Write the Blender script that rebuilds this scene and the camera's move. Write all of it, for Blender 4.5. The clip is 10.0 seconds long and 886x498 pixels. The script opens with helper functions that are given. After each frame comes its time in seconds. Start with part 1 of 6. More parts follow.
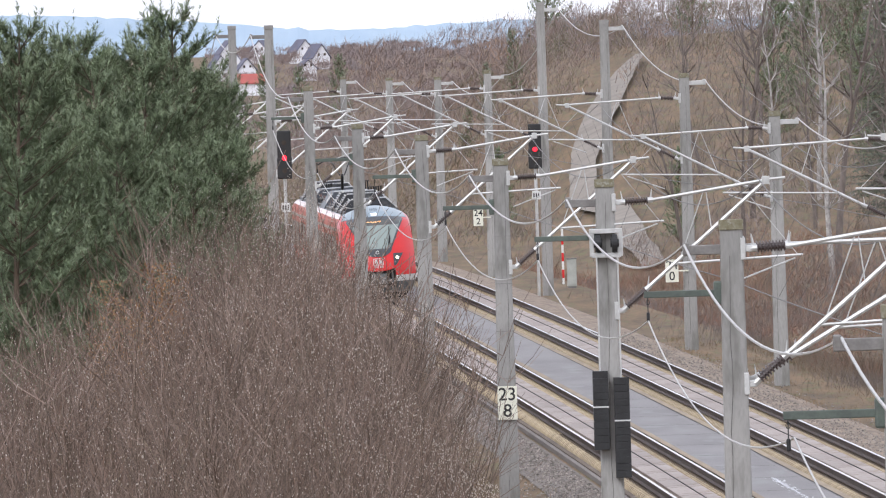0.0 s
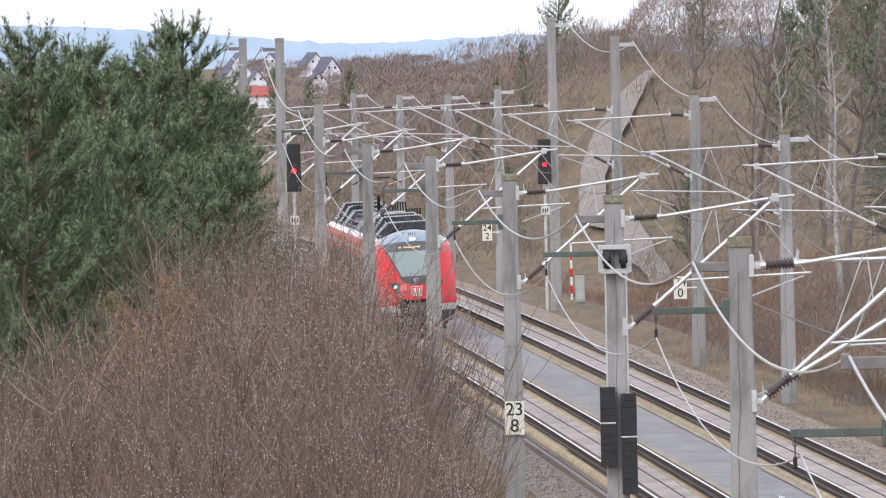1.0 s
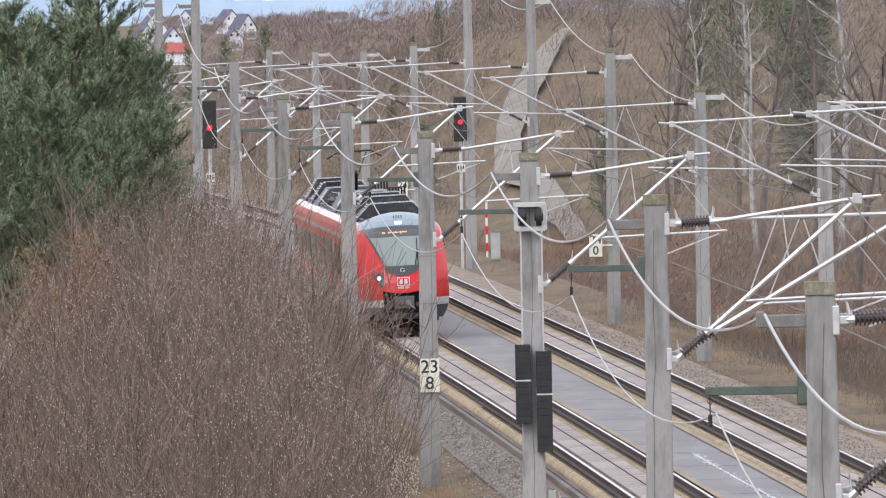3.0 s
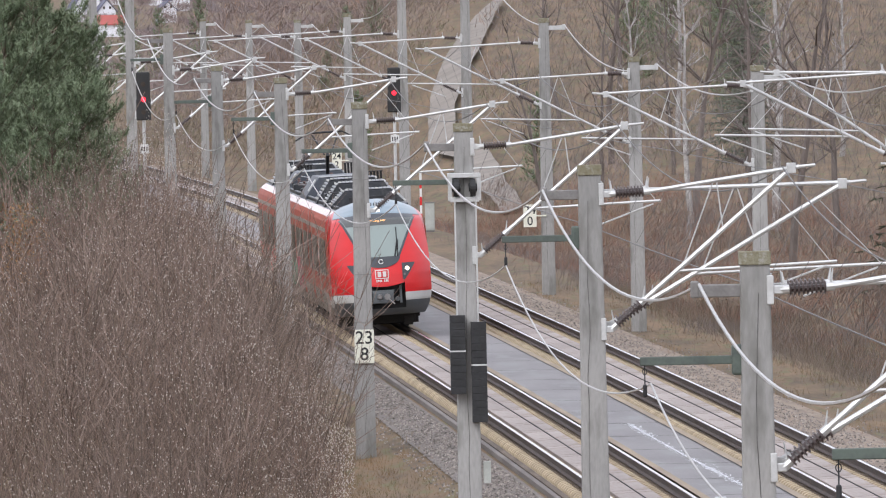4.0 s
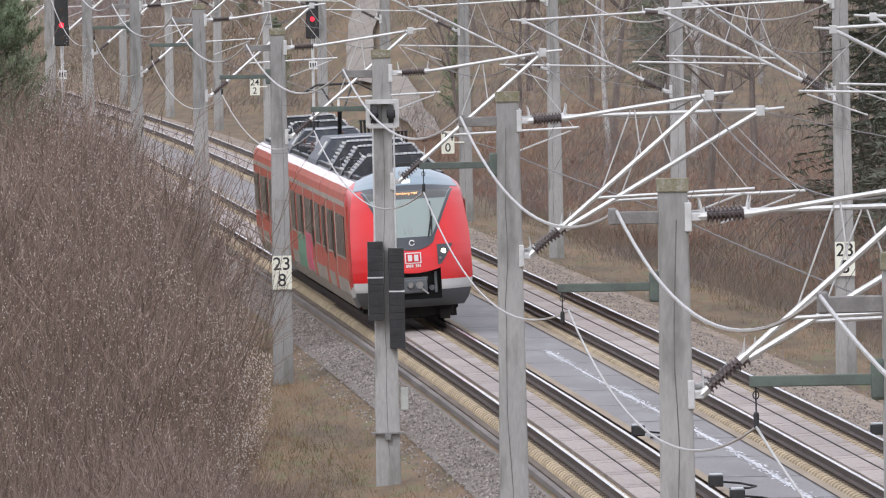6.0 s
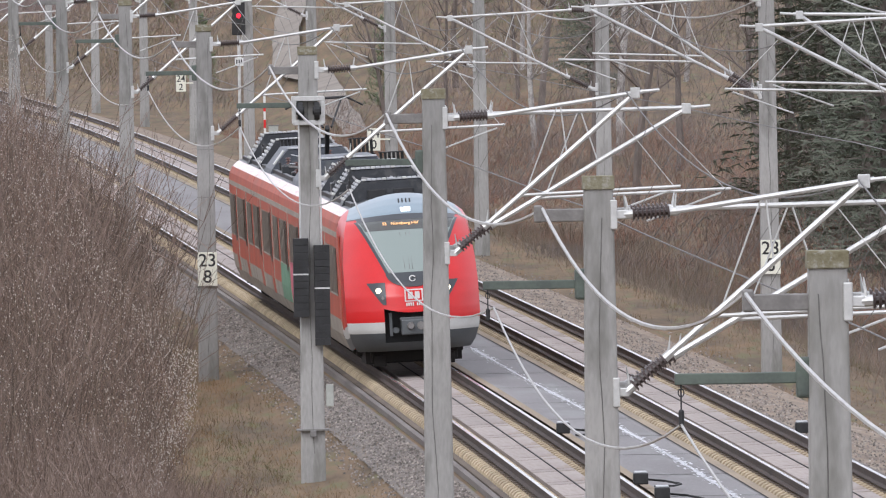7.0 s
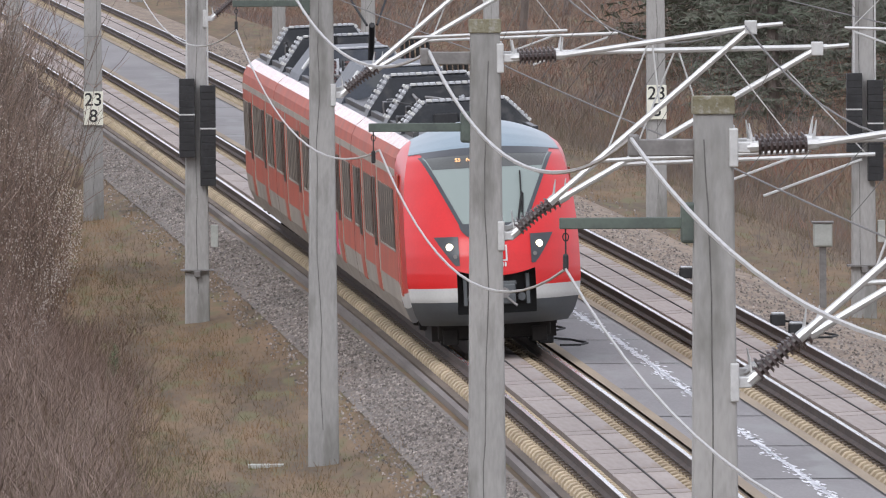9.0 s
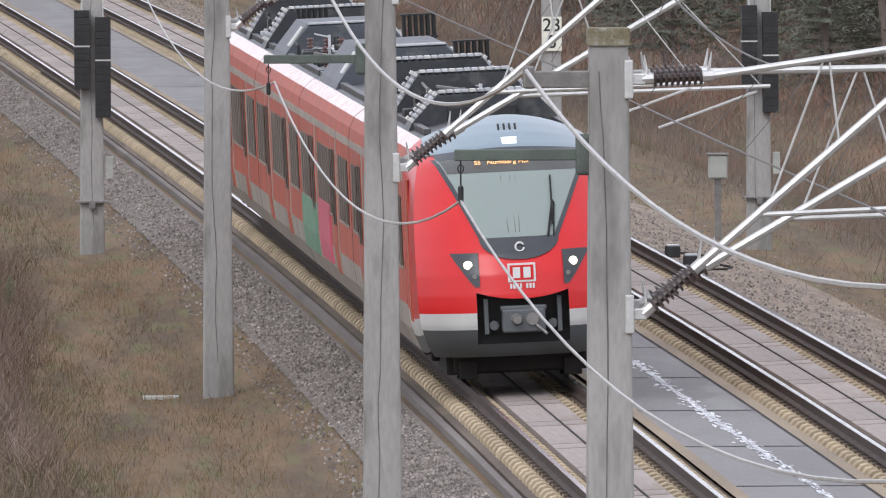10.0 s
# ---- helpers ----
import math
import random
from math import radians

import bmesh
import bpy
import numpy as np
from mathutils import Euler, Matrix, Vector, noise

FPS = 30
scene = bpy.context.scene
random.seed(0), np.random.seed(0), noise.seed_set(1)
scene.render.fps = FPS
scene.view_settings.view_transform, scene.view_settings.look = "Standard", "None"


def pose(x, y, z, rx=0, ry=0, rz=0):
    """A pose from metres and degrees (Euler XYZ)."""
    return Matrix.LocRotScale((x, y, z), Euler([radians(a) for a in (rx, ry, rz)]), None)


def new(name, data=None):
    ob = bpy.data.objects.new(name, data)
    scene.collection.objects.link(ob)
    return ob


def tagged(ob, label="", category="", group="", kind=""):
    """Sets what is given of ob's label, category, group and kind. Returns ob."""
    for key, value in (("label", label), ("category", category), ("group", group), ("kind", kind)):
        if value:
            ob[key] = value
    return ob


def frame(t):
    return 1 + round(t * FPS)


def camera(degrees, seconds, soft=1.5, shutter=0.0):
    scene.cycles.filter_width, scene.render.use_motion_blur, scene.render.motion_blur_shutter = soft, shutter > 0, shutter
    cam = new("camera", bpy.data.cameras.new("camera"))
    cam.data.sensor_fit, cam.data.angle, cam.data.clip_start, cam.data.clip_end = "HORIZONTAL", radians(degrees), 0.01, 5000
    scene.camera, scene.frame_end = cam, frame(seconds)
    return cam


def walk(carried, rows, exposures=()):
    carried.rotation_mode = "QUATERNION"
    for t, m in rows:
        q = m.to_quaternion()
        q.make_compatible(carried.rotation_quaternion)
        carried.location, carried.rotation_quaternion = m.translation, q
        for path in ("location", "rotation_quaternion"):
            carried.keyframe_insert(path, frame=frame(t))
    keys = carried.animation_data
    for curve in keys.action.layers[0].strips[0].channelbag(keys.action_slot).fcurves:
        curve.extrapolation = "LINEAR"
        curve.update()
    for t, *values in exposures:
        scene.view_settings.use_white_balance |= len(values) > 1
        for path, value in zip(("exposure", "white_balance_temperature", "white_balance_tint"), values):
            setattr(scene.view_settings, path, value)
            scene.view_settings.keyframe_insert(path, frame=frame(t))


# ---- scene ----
cam = camera(2.9546, 10.0, soft=1.15)
EYE = 10.209
ROWS = [
    (0, 0.0000, 0.6972, 1.70),
    (0.5, 0.0056, 0.6424, 1.53),
    (1, -0.0278, 0.6485, 1.13),
    (1.5, 0.0328, 0.6890, 1.23),
    (2, 0.0765, 0.7110, 1.13),
    (2.5, 0.1812, 0.7627, 1.14),
    (3, 0.2516, 0.7961, 1.01),
    (3.2, 0.3010, 0.8210, 1.05),
    (4.5, 0.5319, 0.9163, 1.17),
    (5, 0.4317, 0.9292, 0.61),
    (5.5, 0.5168, 1.0225, 0.67),
    (6, 0.7384, 1.1482, 1.06),
    (6.2, 0.8234, 1.1896, 1.06),
    (7.3, 1.0573, 1.1561, 0.82),
    (7.5, 1.1046, 1.2217, 0.75),
    (8, 1.1738, 1.3468, 0.68),
    (8.5, 1.2378, 1.5915, 0.42),
    (9, 1.3636, 1.6922, 0.29),
    (9.5, 1.5210, 1.7961, 0.22),
    (10, 1.7129, 1.9215, 0.26),
]
# a tripod head on a bridge: the eye stays, only yaw, tilt and lean change
walk(cam, [(t, pose(0, 0, EYE, 90 - down, 0, -yaw) @ pose(0, 0, 0, 0, 0, -lean)) for t, yaw, down, lean in ROWS],
     [(0.0, 0.37), (3.0, 0.38), (6.0, 0.31), (8.0, 0.25), (10.0, 0.18)])

# ---- world, sun, exposure ----
world = bpy.data.worlds.new("overcast_sky")
scene.world = world
world.use_nodes = True
wn, wl = world.node_tree.nodes, world.node_tree.links
sky = wn.new("ShaderNodeTexSky")
sky.sky_type = "NISHITA"
sky.sun_disc = False
sky.sun_elevation = radians(38)
sky.sun_rotation = radians(200)
sky.dust_density = 1.5
sky.air_density = 1.0
sky.ozone_density = 1.0
pale = wn.new("ShaderNodeHueSaturation")
pale.inputs["Saturation"].default_value = 0.22
wl.new(sky.outputs[0], pale.inputs["Color"])
cloud = wn.new("ShaderNodeMixRGB")
cloud.inputs[0].default_value, cloud.inputs[2].default_value = 0.75, (7.0, 7.2, 8.3, 1)
wl.new(pale.outputs[0], cloud.inputs[1])
wl.new(cloud.outputs[0], wn["Background"].inputs["Color"])
wn["Background"].inputs["Strength"].default_value = 0.15
sun_data = bpy.data.lights.new("sun", "SUN")
sun_data.energy, sun_data.angle, sun_data.color = 1.15, radians(30), (0.98, 0.98, 1.0)
sun = new("sun", sun_data)
sun.rotation_euler = (radians(48), 0, radians(-30))


# ---- materials ----
def mat(name, c1, c2=None, rough=0.8, metal=0.0, scale=3.0, bump=0.0, bump_scale=40.0, c3=None, fine=25.0, stretch=(1, 1, 1), rand=0.0, spec=0.5, island=False):
    """Two scales of noise between c1 and c2, flecks of c3, a fine relief; rand varies the tone piece by piece."""
    m = bpy.data.materials.new(name)
    m.use_nodes = True
    n, l = m.node_tree.nodes, m.node_tree.links
    b = n["Principled BSDF"]
    b.inputs["Roughness"].default_value, b.inputs["Metallic"].default_value = rough, metal
    b.inputs["Specular IOR Level"].default_value = spec
    if c2 is None:
        c2 = tuple(v * 0.75 for v in c1)
    tc = n.new("ShaderNodeTexCoord")
    mp = n.new("ShaderNodeMapping")
    mp.inputs["Scale"].default_value = stretch
    l.new(tc.outputs["Object"], mp.inputs["Vector"])
    big, small = n.new("ShaderNodeTexNoise"), n.new("ShaderNodeTexNoise")
    big.inputs["Scale"].default_value, small.inputs["Scale"].default_value = scale, fine
    big.inputs["Detail"].default_value, small.inputs["Detail"].default_value = 4, 2
    for q in (big, small):
        l.new(mp.outputs[0], q.inputs["Vector"])
    add = n.new("ShaderNodeMath")
    add.operation = "MULTIPLY_ADD"
    l.new(small.outputs[0], add.inputs[0])
    add.inputs[1].default_value = 0.45
    l.new(big.outputs[0], add.inputs[2])
    ramp = n.new("ShaderNodeValToRGB")
    ramp.color_ramp.elements[0].position, ramp.color_ramp.elements[1].position = 0.55, 0.9
    ramp.color_ramp.elements[0].color, ramp.color_ramp.elements[1].color = (*c1, 1), (*c2, 1)
    l.new(add.outputs[0], ramp.inputs[0])
    col = ramp.outputs[0]
    if c3:
        fl = n.new("ShaderNodeTexNoise")
        fl.inputs["Scale"].default_value, fl.inputs["Detail"].default_value = scale * 2.7, 6
        l.new(mp.outputs[0], fl.inputs["Vector"])
        r2 = n.new("ShaderNodeValToRGB")
        r2.color_ramp.elements[0].position, r2.color_ramp.elements[1].position = 0.54, 0.66
        l.new(fl.outputs[0], r2.inputs[0])
        mx = n.new("ShaderNodeMixRGB")
        mx.inputs[2].default_value = (*c3, 1)
        l.new(r2.outputs[0], mx.inputs[0])
        l.new(col, mx.inputs[1])
        col = mx.outputs[0]
    if rand:
        src = n.new("ShaderNodeNewGeometry").outputs["Random Per Island"] if island else n.new("ShaderNodeObjectInfo").outputs["Random"]
        mr = n.new("ShaderNodeMapRange")
        mr.inputs["To Min"].default_value, mr.inputs["To Max"].default_value = 1 - rand, 1 + rand
        l.new(src, mr.inputs["Value"])
        hs = n.new("ShaderNodeHueSaturation")
        l.new(mr.outputs[0], hs.inputs["Value"])
        l.new(col, hs.inputs["Color"])
        col = hs.outputs[0]
    l.new(col, b.inputs["Base Color"])
    if bump:
        bt, bp = n.new("ShaderNodeTexNoise"), n.new("ShaderNodeBump")
        bt.inputs["Scale"].default_value, bt.inputs["Detail"].default_value = bump_scale, 3
        bp.inputs["Strength"].default_value, bp.inputs["Distance"].default_value = bump, 0.02
        l.new(mp.outputs[0], bt.inputs["Vector"])
        l.new(bt.outputs[0], bp.inputs["Height"])
        l.new(bp.outputs[0], b.inputs["Normal"])
    return m


def glow(name, color, strength):
    m = bpy.data.materials.new(name)
    m.use_nodes = True
    b = m.node_tree.nodes["Principled BSDF"]
    b.inputs["Base Color"].default_value = (*color, 1)
    b.inputs["Emission Color"].default_value, b.inputs["Emission Strength"].default_value = (*color, 1), strength
    return m


M = {
    "grass": mat("dry_grass", (0.185, 0.118, 0.063), (0.09, 0.062, 0.035), 0.95, scale=0.9, bump=0.6, bump_scale=9, c3=(0.12, 0.108, 0.045), fine=6, stretch=(1, 0.1, 1)),
    "blade": mat("grass_blades", (0.245, 0.155, 0.08), (0.125, 0.09, 0.046), 0.9, scale=0.8, c3=(0.105, 0.105, 0.042), stretch=(1, 0.1, 1), rand=0.3, island=True),
    "ballast": mat("ballast", (0.19, 0.168, 0.15), (0.105, 0.09, 0.08), 0.9, scale=2.0, bump=0.9, bump_scale=14, c3=(0.22, 0.17, 0.12), fine=12),
    "gravel": mat("brown_gravel", (0.28, 0.215, 0.16), (0.17, 0.13, 0.10), 0.95, scale=2.0, bump=0.8, bump_scale=16, c3=(0.30, 0.25, 0.20), fine=14, stretch=(1, 0.15, 1)),
    "stone": mat("ballast_stone", (0.30, 0.265, 0.24), (0.16, 0.14, 0.125), 0.9, scale=2.5, rand=0.55, island=True),
    "asphalt": mat("asphalt", (0.205, 0.19, 0.188), (0.14, 0.128, 0.127), 0.6, scale=0.5, bump=0.2, bump_scale=60, c3=(0.20, 0.195, 0.19), stretch=(1, 0.15, 1)),
    "streak_tone": mat("pale_streak", (0.80, 0.80, 0.83), (0.68, 0.68, 0.72), 0.35, scale=2),
    "slab": mat("slab_concrete", (0.15, 0.115, 0.085), (0.09, 0.068, 0.052), 0.85, scale=0.8, bump=0.3, c3=(0.16, 0.12, 0.09), stretch=(1, 0.2, 1)),
    "panel": mat("panel_concrete", (0.345, 0.295, 0.27), (0.25, 0.21, 0.19), 0.8, scale=1.6, bump=0.2, c3=(0.27, 0.21, 0.165), rand=0.12, stretch=(0.6, 0.25, 1)),
    "margin": mat("rusty_margin", (0.33, 0.26, 0.18), (0.24, 0.19, 0.14), 0.85, scale=0.8, bump=0.3, stretch=(1, 0.2, 1)),
    "sleeper": mat("sleeper_concrete", (0.52, 0.42, 0.285), (0.38, 0.30, 0.20), 0.9, scale=3, bump=0.3, rand=0.15),
    "edge": mat("dirty_edge_concrete", (0.20, 0.175, 0.16), (0.13, 0.11, 0.10), 0.85, scale=0.8, bump=0.3, stretch=(1, 0.2, 1)),
    "rib_top": mat("stained_rib_top", (0.19, 0.145, 0.105), (0.12, 0.092, 0.07), 0.9, scale=3),
    "joint": mat("dark_joint", (0.035, 0.03, 0.028), rough=0.95),
    "rail": mat("rusty_rail", (0.075, 0.05, 0.04), (0.045, 0.032, 0.028), 0.75, 0.2, scale=2, bump=0.2),
    "rail_top": mat("polished_rail_head", (0.62, 0.61, 0.6), (0.5, 0.49, 0.48), 0.22, 1.0, scale=1.5),
    "concrete": mat("mast_concrete", (0.36, 0.35, 0.335), (0.25, 0.245, 0.235), 0.85, scale=1.2, bump=0.35, bump_scale=25, c3=(0.20, 0.195, 0.18), stretch=(1, 1, 0.25), rand=0.1),
    "moss": mat("mossy_concrete", (0.24, 0.225, 0.16), (0.16, 0.14, 0.085), 0.95, scale=6, bump=0.5, c3=(0.30, 0.29, 0.25)),
    "crack": mat("dark_stain", (0.11, 0.105, 0.1), (0.17, 0.165, 0.155), 0.9, scale=5),
    "galv": mat("galvanised_steel", (0.62, 0.62, 0.61), (0.50, 0.50, 0.49), 0.42, 0.55, scale=4, bump=0.1),
    "steel": mat("grey_steel", (0.26, 0.25, 0.24), (0.18, 0.17, 0.165), 0.55, 0.5, scale=4),
    "green_steel": mat("green_painted_steel", (0.10, 0.125, 0.105), (0.07, 0.085, 0.075), 0.6, scale=4),
    "wire": mat("bare_conductor", (0.52, 0.51, 0.49), (0.42, 0.41, 0.40), 0.45, 0.5),
    "wire_dark": mat("weathered_wire", (0.16, 0.155, 0.15), (0.12, 0.115, 0.11), 0.6, 0.3),
    "insulator": mat("brown_insulator", (0.075, 0.05, 0.045), (0.045, 0.032, 0.03), 0.35, scale=8),
    "iron": mat("dark_iron", (0.035, 0.035, 0.037), (0.022, 0.022, 0.023), 0.6, 0.3, scale=5),
    "plate": mat("plate_white", (0.78, 0.77, 0.66), (0.66, 0.65, 0.55), 0.6, scale=3),
    "black": mat("black_paint", (0.012, 0.012, 0.013), (0.018, 0.018, 0.018), 0.6),
    "white": mat("white_paint", (0.72, 0.72, 0.71), (0.62, 0.62, 0.6), 0.6),
    "red": mat("traffic_red_paint", (0.62, 0.014, 0.016), (0.55, 0.012, 0.014), 0.28, scale=1.0),
    "dull_red": mat("dirty_red_paint", (0.46, 0.10, 0.06), (0.36, 0.082, 0.052), 0.55, spec=0.3, scale=0.7, c3=(0.35, 0.10, 0.068)),
    "dirty_grey": mat("dirty_grey_paint", (0.36, 0.32, 0.27), (0.27, 0.235, 0.195), 0.6, scale=0.9),
    "stripe": mat("light_grey_paint", (0.60, 0.60, 0.58), (0.52, 0.52, 0.5), 0.4, scale=1.5),
    "bumper": mat("dark_grey_paint", (0.095, 0.105, 0.11), (0.075, 0.08, 0.085), 0.45, scale=1.5),
    "visor": mat("blue_grey_paint", (0.24, 0.31, 0.36), (0.20, 0.26, 0.30), 0.3, scale=1.0),
    "mask": mat("anthracite_paint", (0.05, 0.055, 0.062), (0.04, 0.044, 0.05), 0.3),
    "case": mat("dark_display_case", (0.10, 0.105, 0.10), (0.08, 0.082, 0.08), 0.25, scale=2),
    "roof": mat("roof_grey", (0.036, 0.039, 0.046), (0.022, 0.024, 0.028), 0.4, scale=1.2, c3=(0.07, 0.07, 0.07)),
    "unit": mat("blue_grey_unit_paint", (0.075, 0.085, 0.105), (0.05, 0.057, 0.07), 0.45, scale=1.2, c3=(0.10, 0.105, 0.11)),
    "roof_rust": mat("brown_roof_insulator", (0.16, 0.08, 0.07), (0.10, 0.055, 0.05), 0.4, scale=5),
    "roof_light": mat("roof_light_grey", (0.55, 0.56, 0.58), (0.36, 0.37, 0.39), 0.4, scale=2),
    # glossy red roof edge: the pale tone is painted in for reflected sky
    "edge_sheen": mat("painted_sky_sheen", (0.78, 0.66, 0.64), (0.70, 0.50, 0.47), 0.2, scale=2.5, c3=(0.62, 0.22, 0.19), spec=0.8),
    "under": mat("underframe", (0.02, 0.018, 0.017), (0.03, 0.026, 0.023), 0.9),
    "rubber": mat("black_rubber", (0.015, 0.015, 0.015), rough=0.8),
    "lamp_white": glow("headlight_lens", (1.0, 0.88, 0.62), 3.0),
    "lamp_soft": glow("marker_lens", (0.9, 0.95, 1.0), 1.1),
    "lamp_red": glow("signal_red", (1.0, 0.012, 0.03), 2.2),
    "led": glow("amber_display", (1.0, 0.5, 0.2), 1.0),
    "graffiti_green": mat("green_spray", (0.10, 0.24, 0.14), (0.16, 0.28, 0.2), 0.6, scale=3),
    "graffiti_pink": mat("pink_spray", (0.55, 0.10, 0.16), (0.45, 0.09, 0.12), 0.6, scale=3),
    "bark": mat("bark", (0.17, 0.14, 0.125), (0.11, 0.09, 0.08), 0.95, scale=4, bump=0.5, stretch=(1, 1, 0.3)),
    "bark_pine": mat("pine_bark", (0.15, 0.105, 0.075), (0.10, 0.078, 0.06), 0.95, scale=3, bump=0.5, stretch=(1, 1, 0.3)),
    "birch": mat("birch_bark", (0.45, 0.43, 0.41), (0.22, 0.20, 0.19), 0.9, scale=3),
    "needles": mat("pine_needles", (0.14, 0.185, 0.10), (0.205, 0.248, 0.148), 0.7, scale=1.1, rand=0.35, island=True),
    "spruce": mat("spruce_needles", (0.085, 0.10, 0.07), (0.135, 0.14, 0.105), 0.8, scale=0.3, rand=0.3, island=True),
    "bud": mat("pale_buds", (0.62, 0.56, 0.50), (0.5, 0.44, 0.40), 0.7),
    "weed_green": mat("olive_weeds", (0.125, 0.115, 0.055), (0.085, 0.072, 0.042), 0.9, scale=0.6, fine=4, c3=(0.17, 0.125, 0.075), stretch=(1, 0.2, 1), rand=0.35, island=True),
    "weed": mat("dry_weed", (0.34, 0.28, 0.19), (0.22, 0.18, 0.12), 0.9, scale=0.5, rand=0.3, island=True),
    "stem": mat("thicket_stems", (0.085, 0.06, 0.042), (0.16, 0.12, 0.09), 0.85, scale=0.5, rand=0.4, island=True),
    "twig": mat("bare_twigs", (0.14, 0.096, 0.072), (0.26, 0.195, 0.165), 0.85, scale=0.5, rand=0.4, island=True),
    "twig_wisp": mat("fine_shoots", (0.185, 0.115, 0.085), (0.11, 0.076, 0.06), 0.85, scale=0.4, rand=0.6, island=True),
    "twig_red": mat("reddish_twigs", (0.25, 0.14, 0.095), (0.18, 0.12, 0.098), 0.85, scale=0.5, rand=0.3, island=True),
    # russet twigs of the far hill, greyed in the colour for haze
    "twig_russet_hazed": mat("hazed_russet_twigs", (0.26, 0.195, 0.165), (0.20, 0.168, 0.16), 0.9, scale=0.05, fine=0.4, c3=(0.30, 0.185, 0.12), rand=0.25, island=True),
    # grey-mauve twigs, greyed further in the colour in place of distance haze
    "twig_haze_mauve": mat("haze_mauve_twigs", (0.23, 0.20, 0.21), (0.27, 0.20, 0.175), 0.9, scale=0.03, fine=0.2, rand=0.2, island=True),
    "bracken": mat("dead_bracken", (0.27, 0.12, 0.085), (0.19, 0.125, 0.09), 0.9, scale=0.12, fine=0.8, c3=(0.24, 0.19, 0.125), rand=0.35, island=True),
    "tall_grass": mat("tall_dry_grass", (0.26, 0.205, 0.155), (0.17, 0.135, 0.11), 0.9, scale=0.3, fine=2.0, c3=(0.125, 0.13, 0.07), stretch=(1, 0.3, 1), rand=0.3, island=True),
    "twig_far": mat("wood_twigs", (0.215, 0.175, 0.16), (0.135, 0.115, 0.105), 0.9, scale=0.09, rand=0.35, island=True),
    "twig_olive": mat("olive_twigs", (0.19, 0.165, 0.105), (0.14, 0.125, 0.09), 0.9, scale=0.1, rand=0.3, island=True),
    "leaf": mat("withered_leaves", (0.27, 0.155, 0.075), (0.20, 0.11, 0.055), 0.85, scale=2, rand=0.4, island=True),
    "sand": mat("sandy_path", (0.27, 0.235, 0.2), (0.19, 0.165, 0.14), 0.95, scale=0.3, bump=0.4, bump_scale=3),
    # wooded ridge: distance haze is painted into this blue
    "ridge": mat("haze_blue_ridge", (0.34, 0.44, 0.56), (0.40, 0.50, 0.60), 0.95, scale=0.02, fine=0.2),
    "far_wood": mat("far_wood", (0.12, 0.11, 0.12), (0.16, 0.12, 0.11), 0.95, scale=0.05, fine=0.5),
    "house": mat("white_render", (0.78, 0.79, 0.84), (0.72, 0.72, 0.76), 0.8, scale=0.5),
    "roof_tile": mat("dark_roof_tiles", (0.13, 0.13, 0.18), (0.10, 0.10, 0.14), 0.8, scale=0.5),
    "roof_red": mat("red_roof_tiles", (0.42, 0.11, 0.09), (0.33, 0.09, 0.08), 0.8, scale=0.5),
    "cabinet": mat("cabinet_grey", (0.42, 0.43, 0.40), (0.33, 0.34, 0.31), 0.6, scale=3),
}


def glass_mat():
    m = bpy.data.materials.new("tinted_windscreen")
    m.use_nodes = True
    b = m.node_tree.nodes["Principled BSDF"]
    b.inputs["Base Color"].default_value = (0.225, 0.27, 0.25, 1)
    b.inputs["Roughness"].default_value, b.inputs["Specular IOR Level"].default_value = 0.05, 0.9
    b.inputs["Transmission Weight"].default_value = 0.0
    return m


M["glass"] = glass_mat()
M["pane"] = mat("dark_side_glass", (0.035, 0.027, 0.022), (0.06, 0.045, 0.036), 0.3, spec=0.2)


# ---- building helpers ----
def link(name, bm, material, parent=None, label="", smooth=False):
    """Links a bmesh as one mesh object, under a parent where one is given."""
    me = bpy.data.meshes.new(name)
    bm.to_mesh(me)
    bm.free()
    if smooth:
        for f in me.polygons:
            f.use_smooth = True
    me.materials.append(M[material])
    ob = new(name, me)
    if parent is not None:
        ob.parent = parent
    if label:
        ob["label"] = label
    return ob


def part(name, bm, material, parent, label="", smooth=False):
    return link(name, bm, material, parent, label, smooth)


def raw(name, verts, faces, material, parent=None, label="", smooth=False):
    me = bpy.data.meshes.new(name)
    me.from_pydata(verts, [], faces)
    if smooth:
        for f in me.polygons:
            f.use_smooth = True
    me.materials.append(M[material])
    ob = new(name, me)
    if parent is not None:
        ob.parent = parent
    if label:
        ob["label"] = label
    return ob


def box(bm, x, y, z, sx, sy, sz, bevel=0.0, m=None, taper=1.0):
    """A box centred at x, y, z; taper narrows its top."""
    r = bmesh.ops.create_cube(bm, size=1.0)
    for v in r["verts"]:
        k = taper if v.co.z > 0 else 1.0
        v.co = Vector((v.co.x * sx * k, v.co.y * sy * k, v.co.z * sz))
    if bevel:
        es = {e for v in r["verts"] for e in v.link_edges}
        out = bmesh.ops.bevel(bm, geom=list(es), offset=bevel, segments=2, affect="EDGES", profile=0.5)
        vs = list({v for f in out["faces"] for v in f.verts} | {v for v in r["verts"] if v.is_valid})
    else:
        vs = r["verts"]
    for v in vs:
        v.co = Vector((v.co.x + x, v.co.y + y, v.co.z + z))
        if m is not None:
            v.co = m @ v.co
    return bm


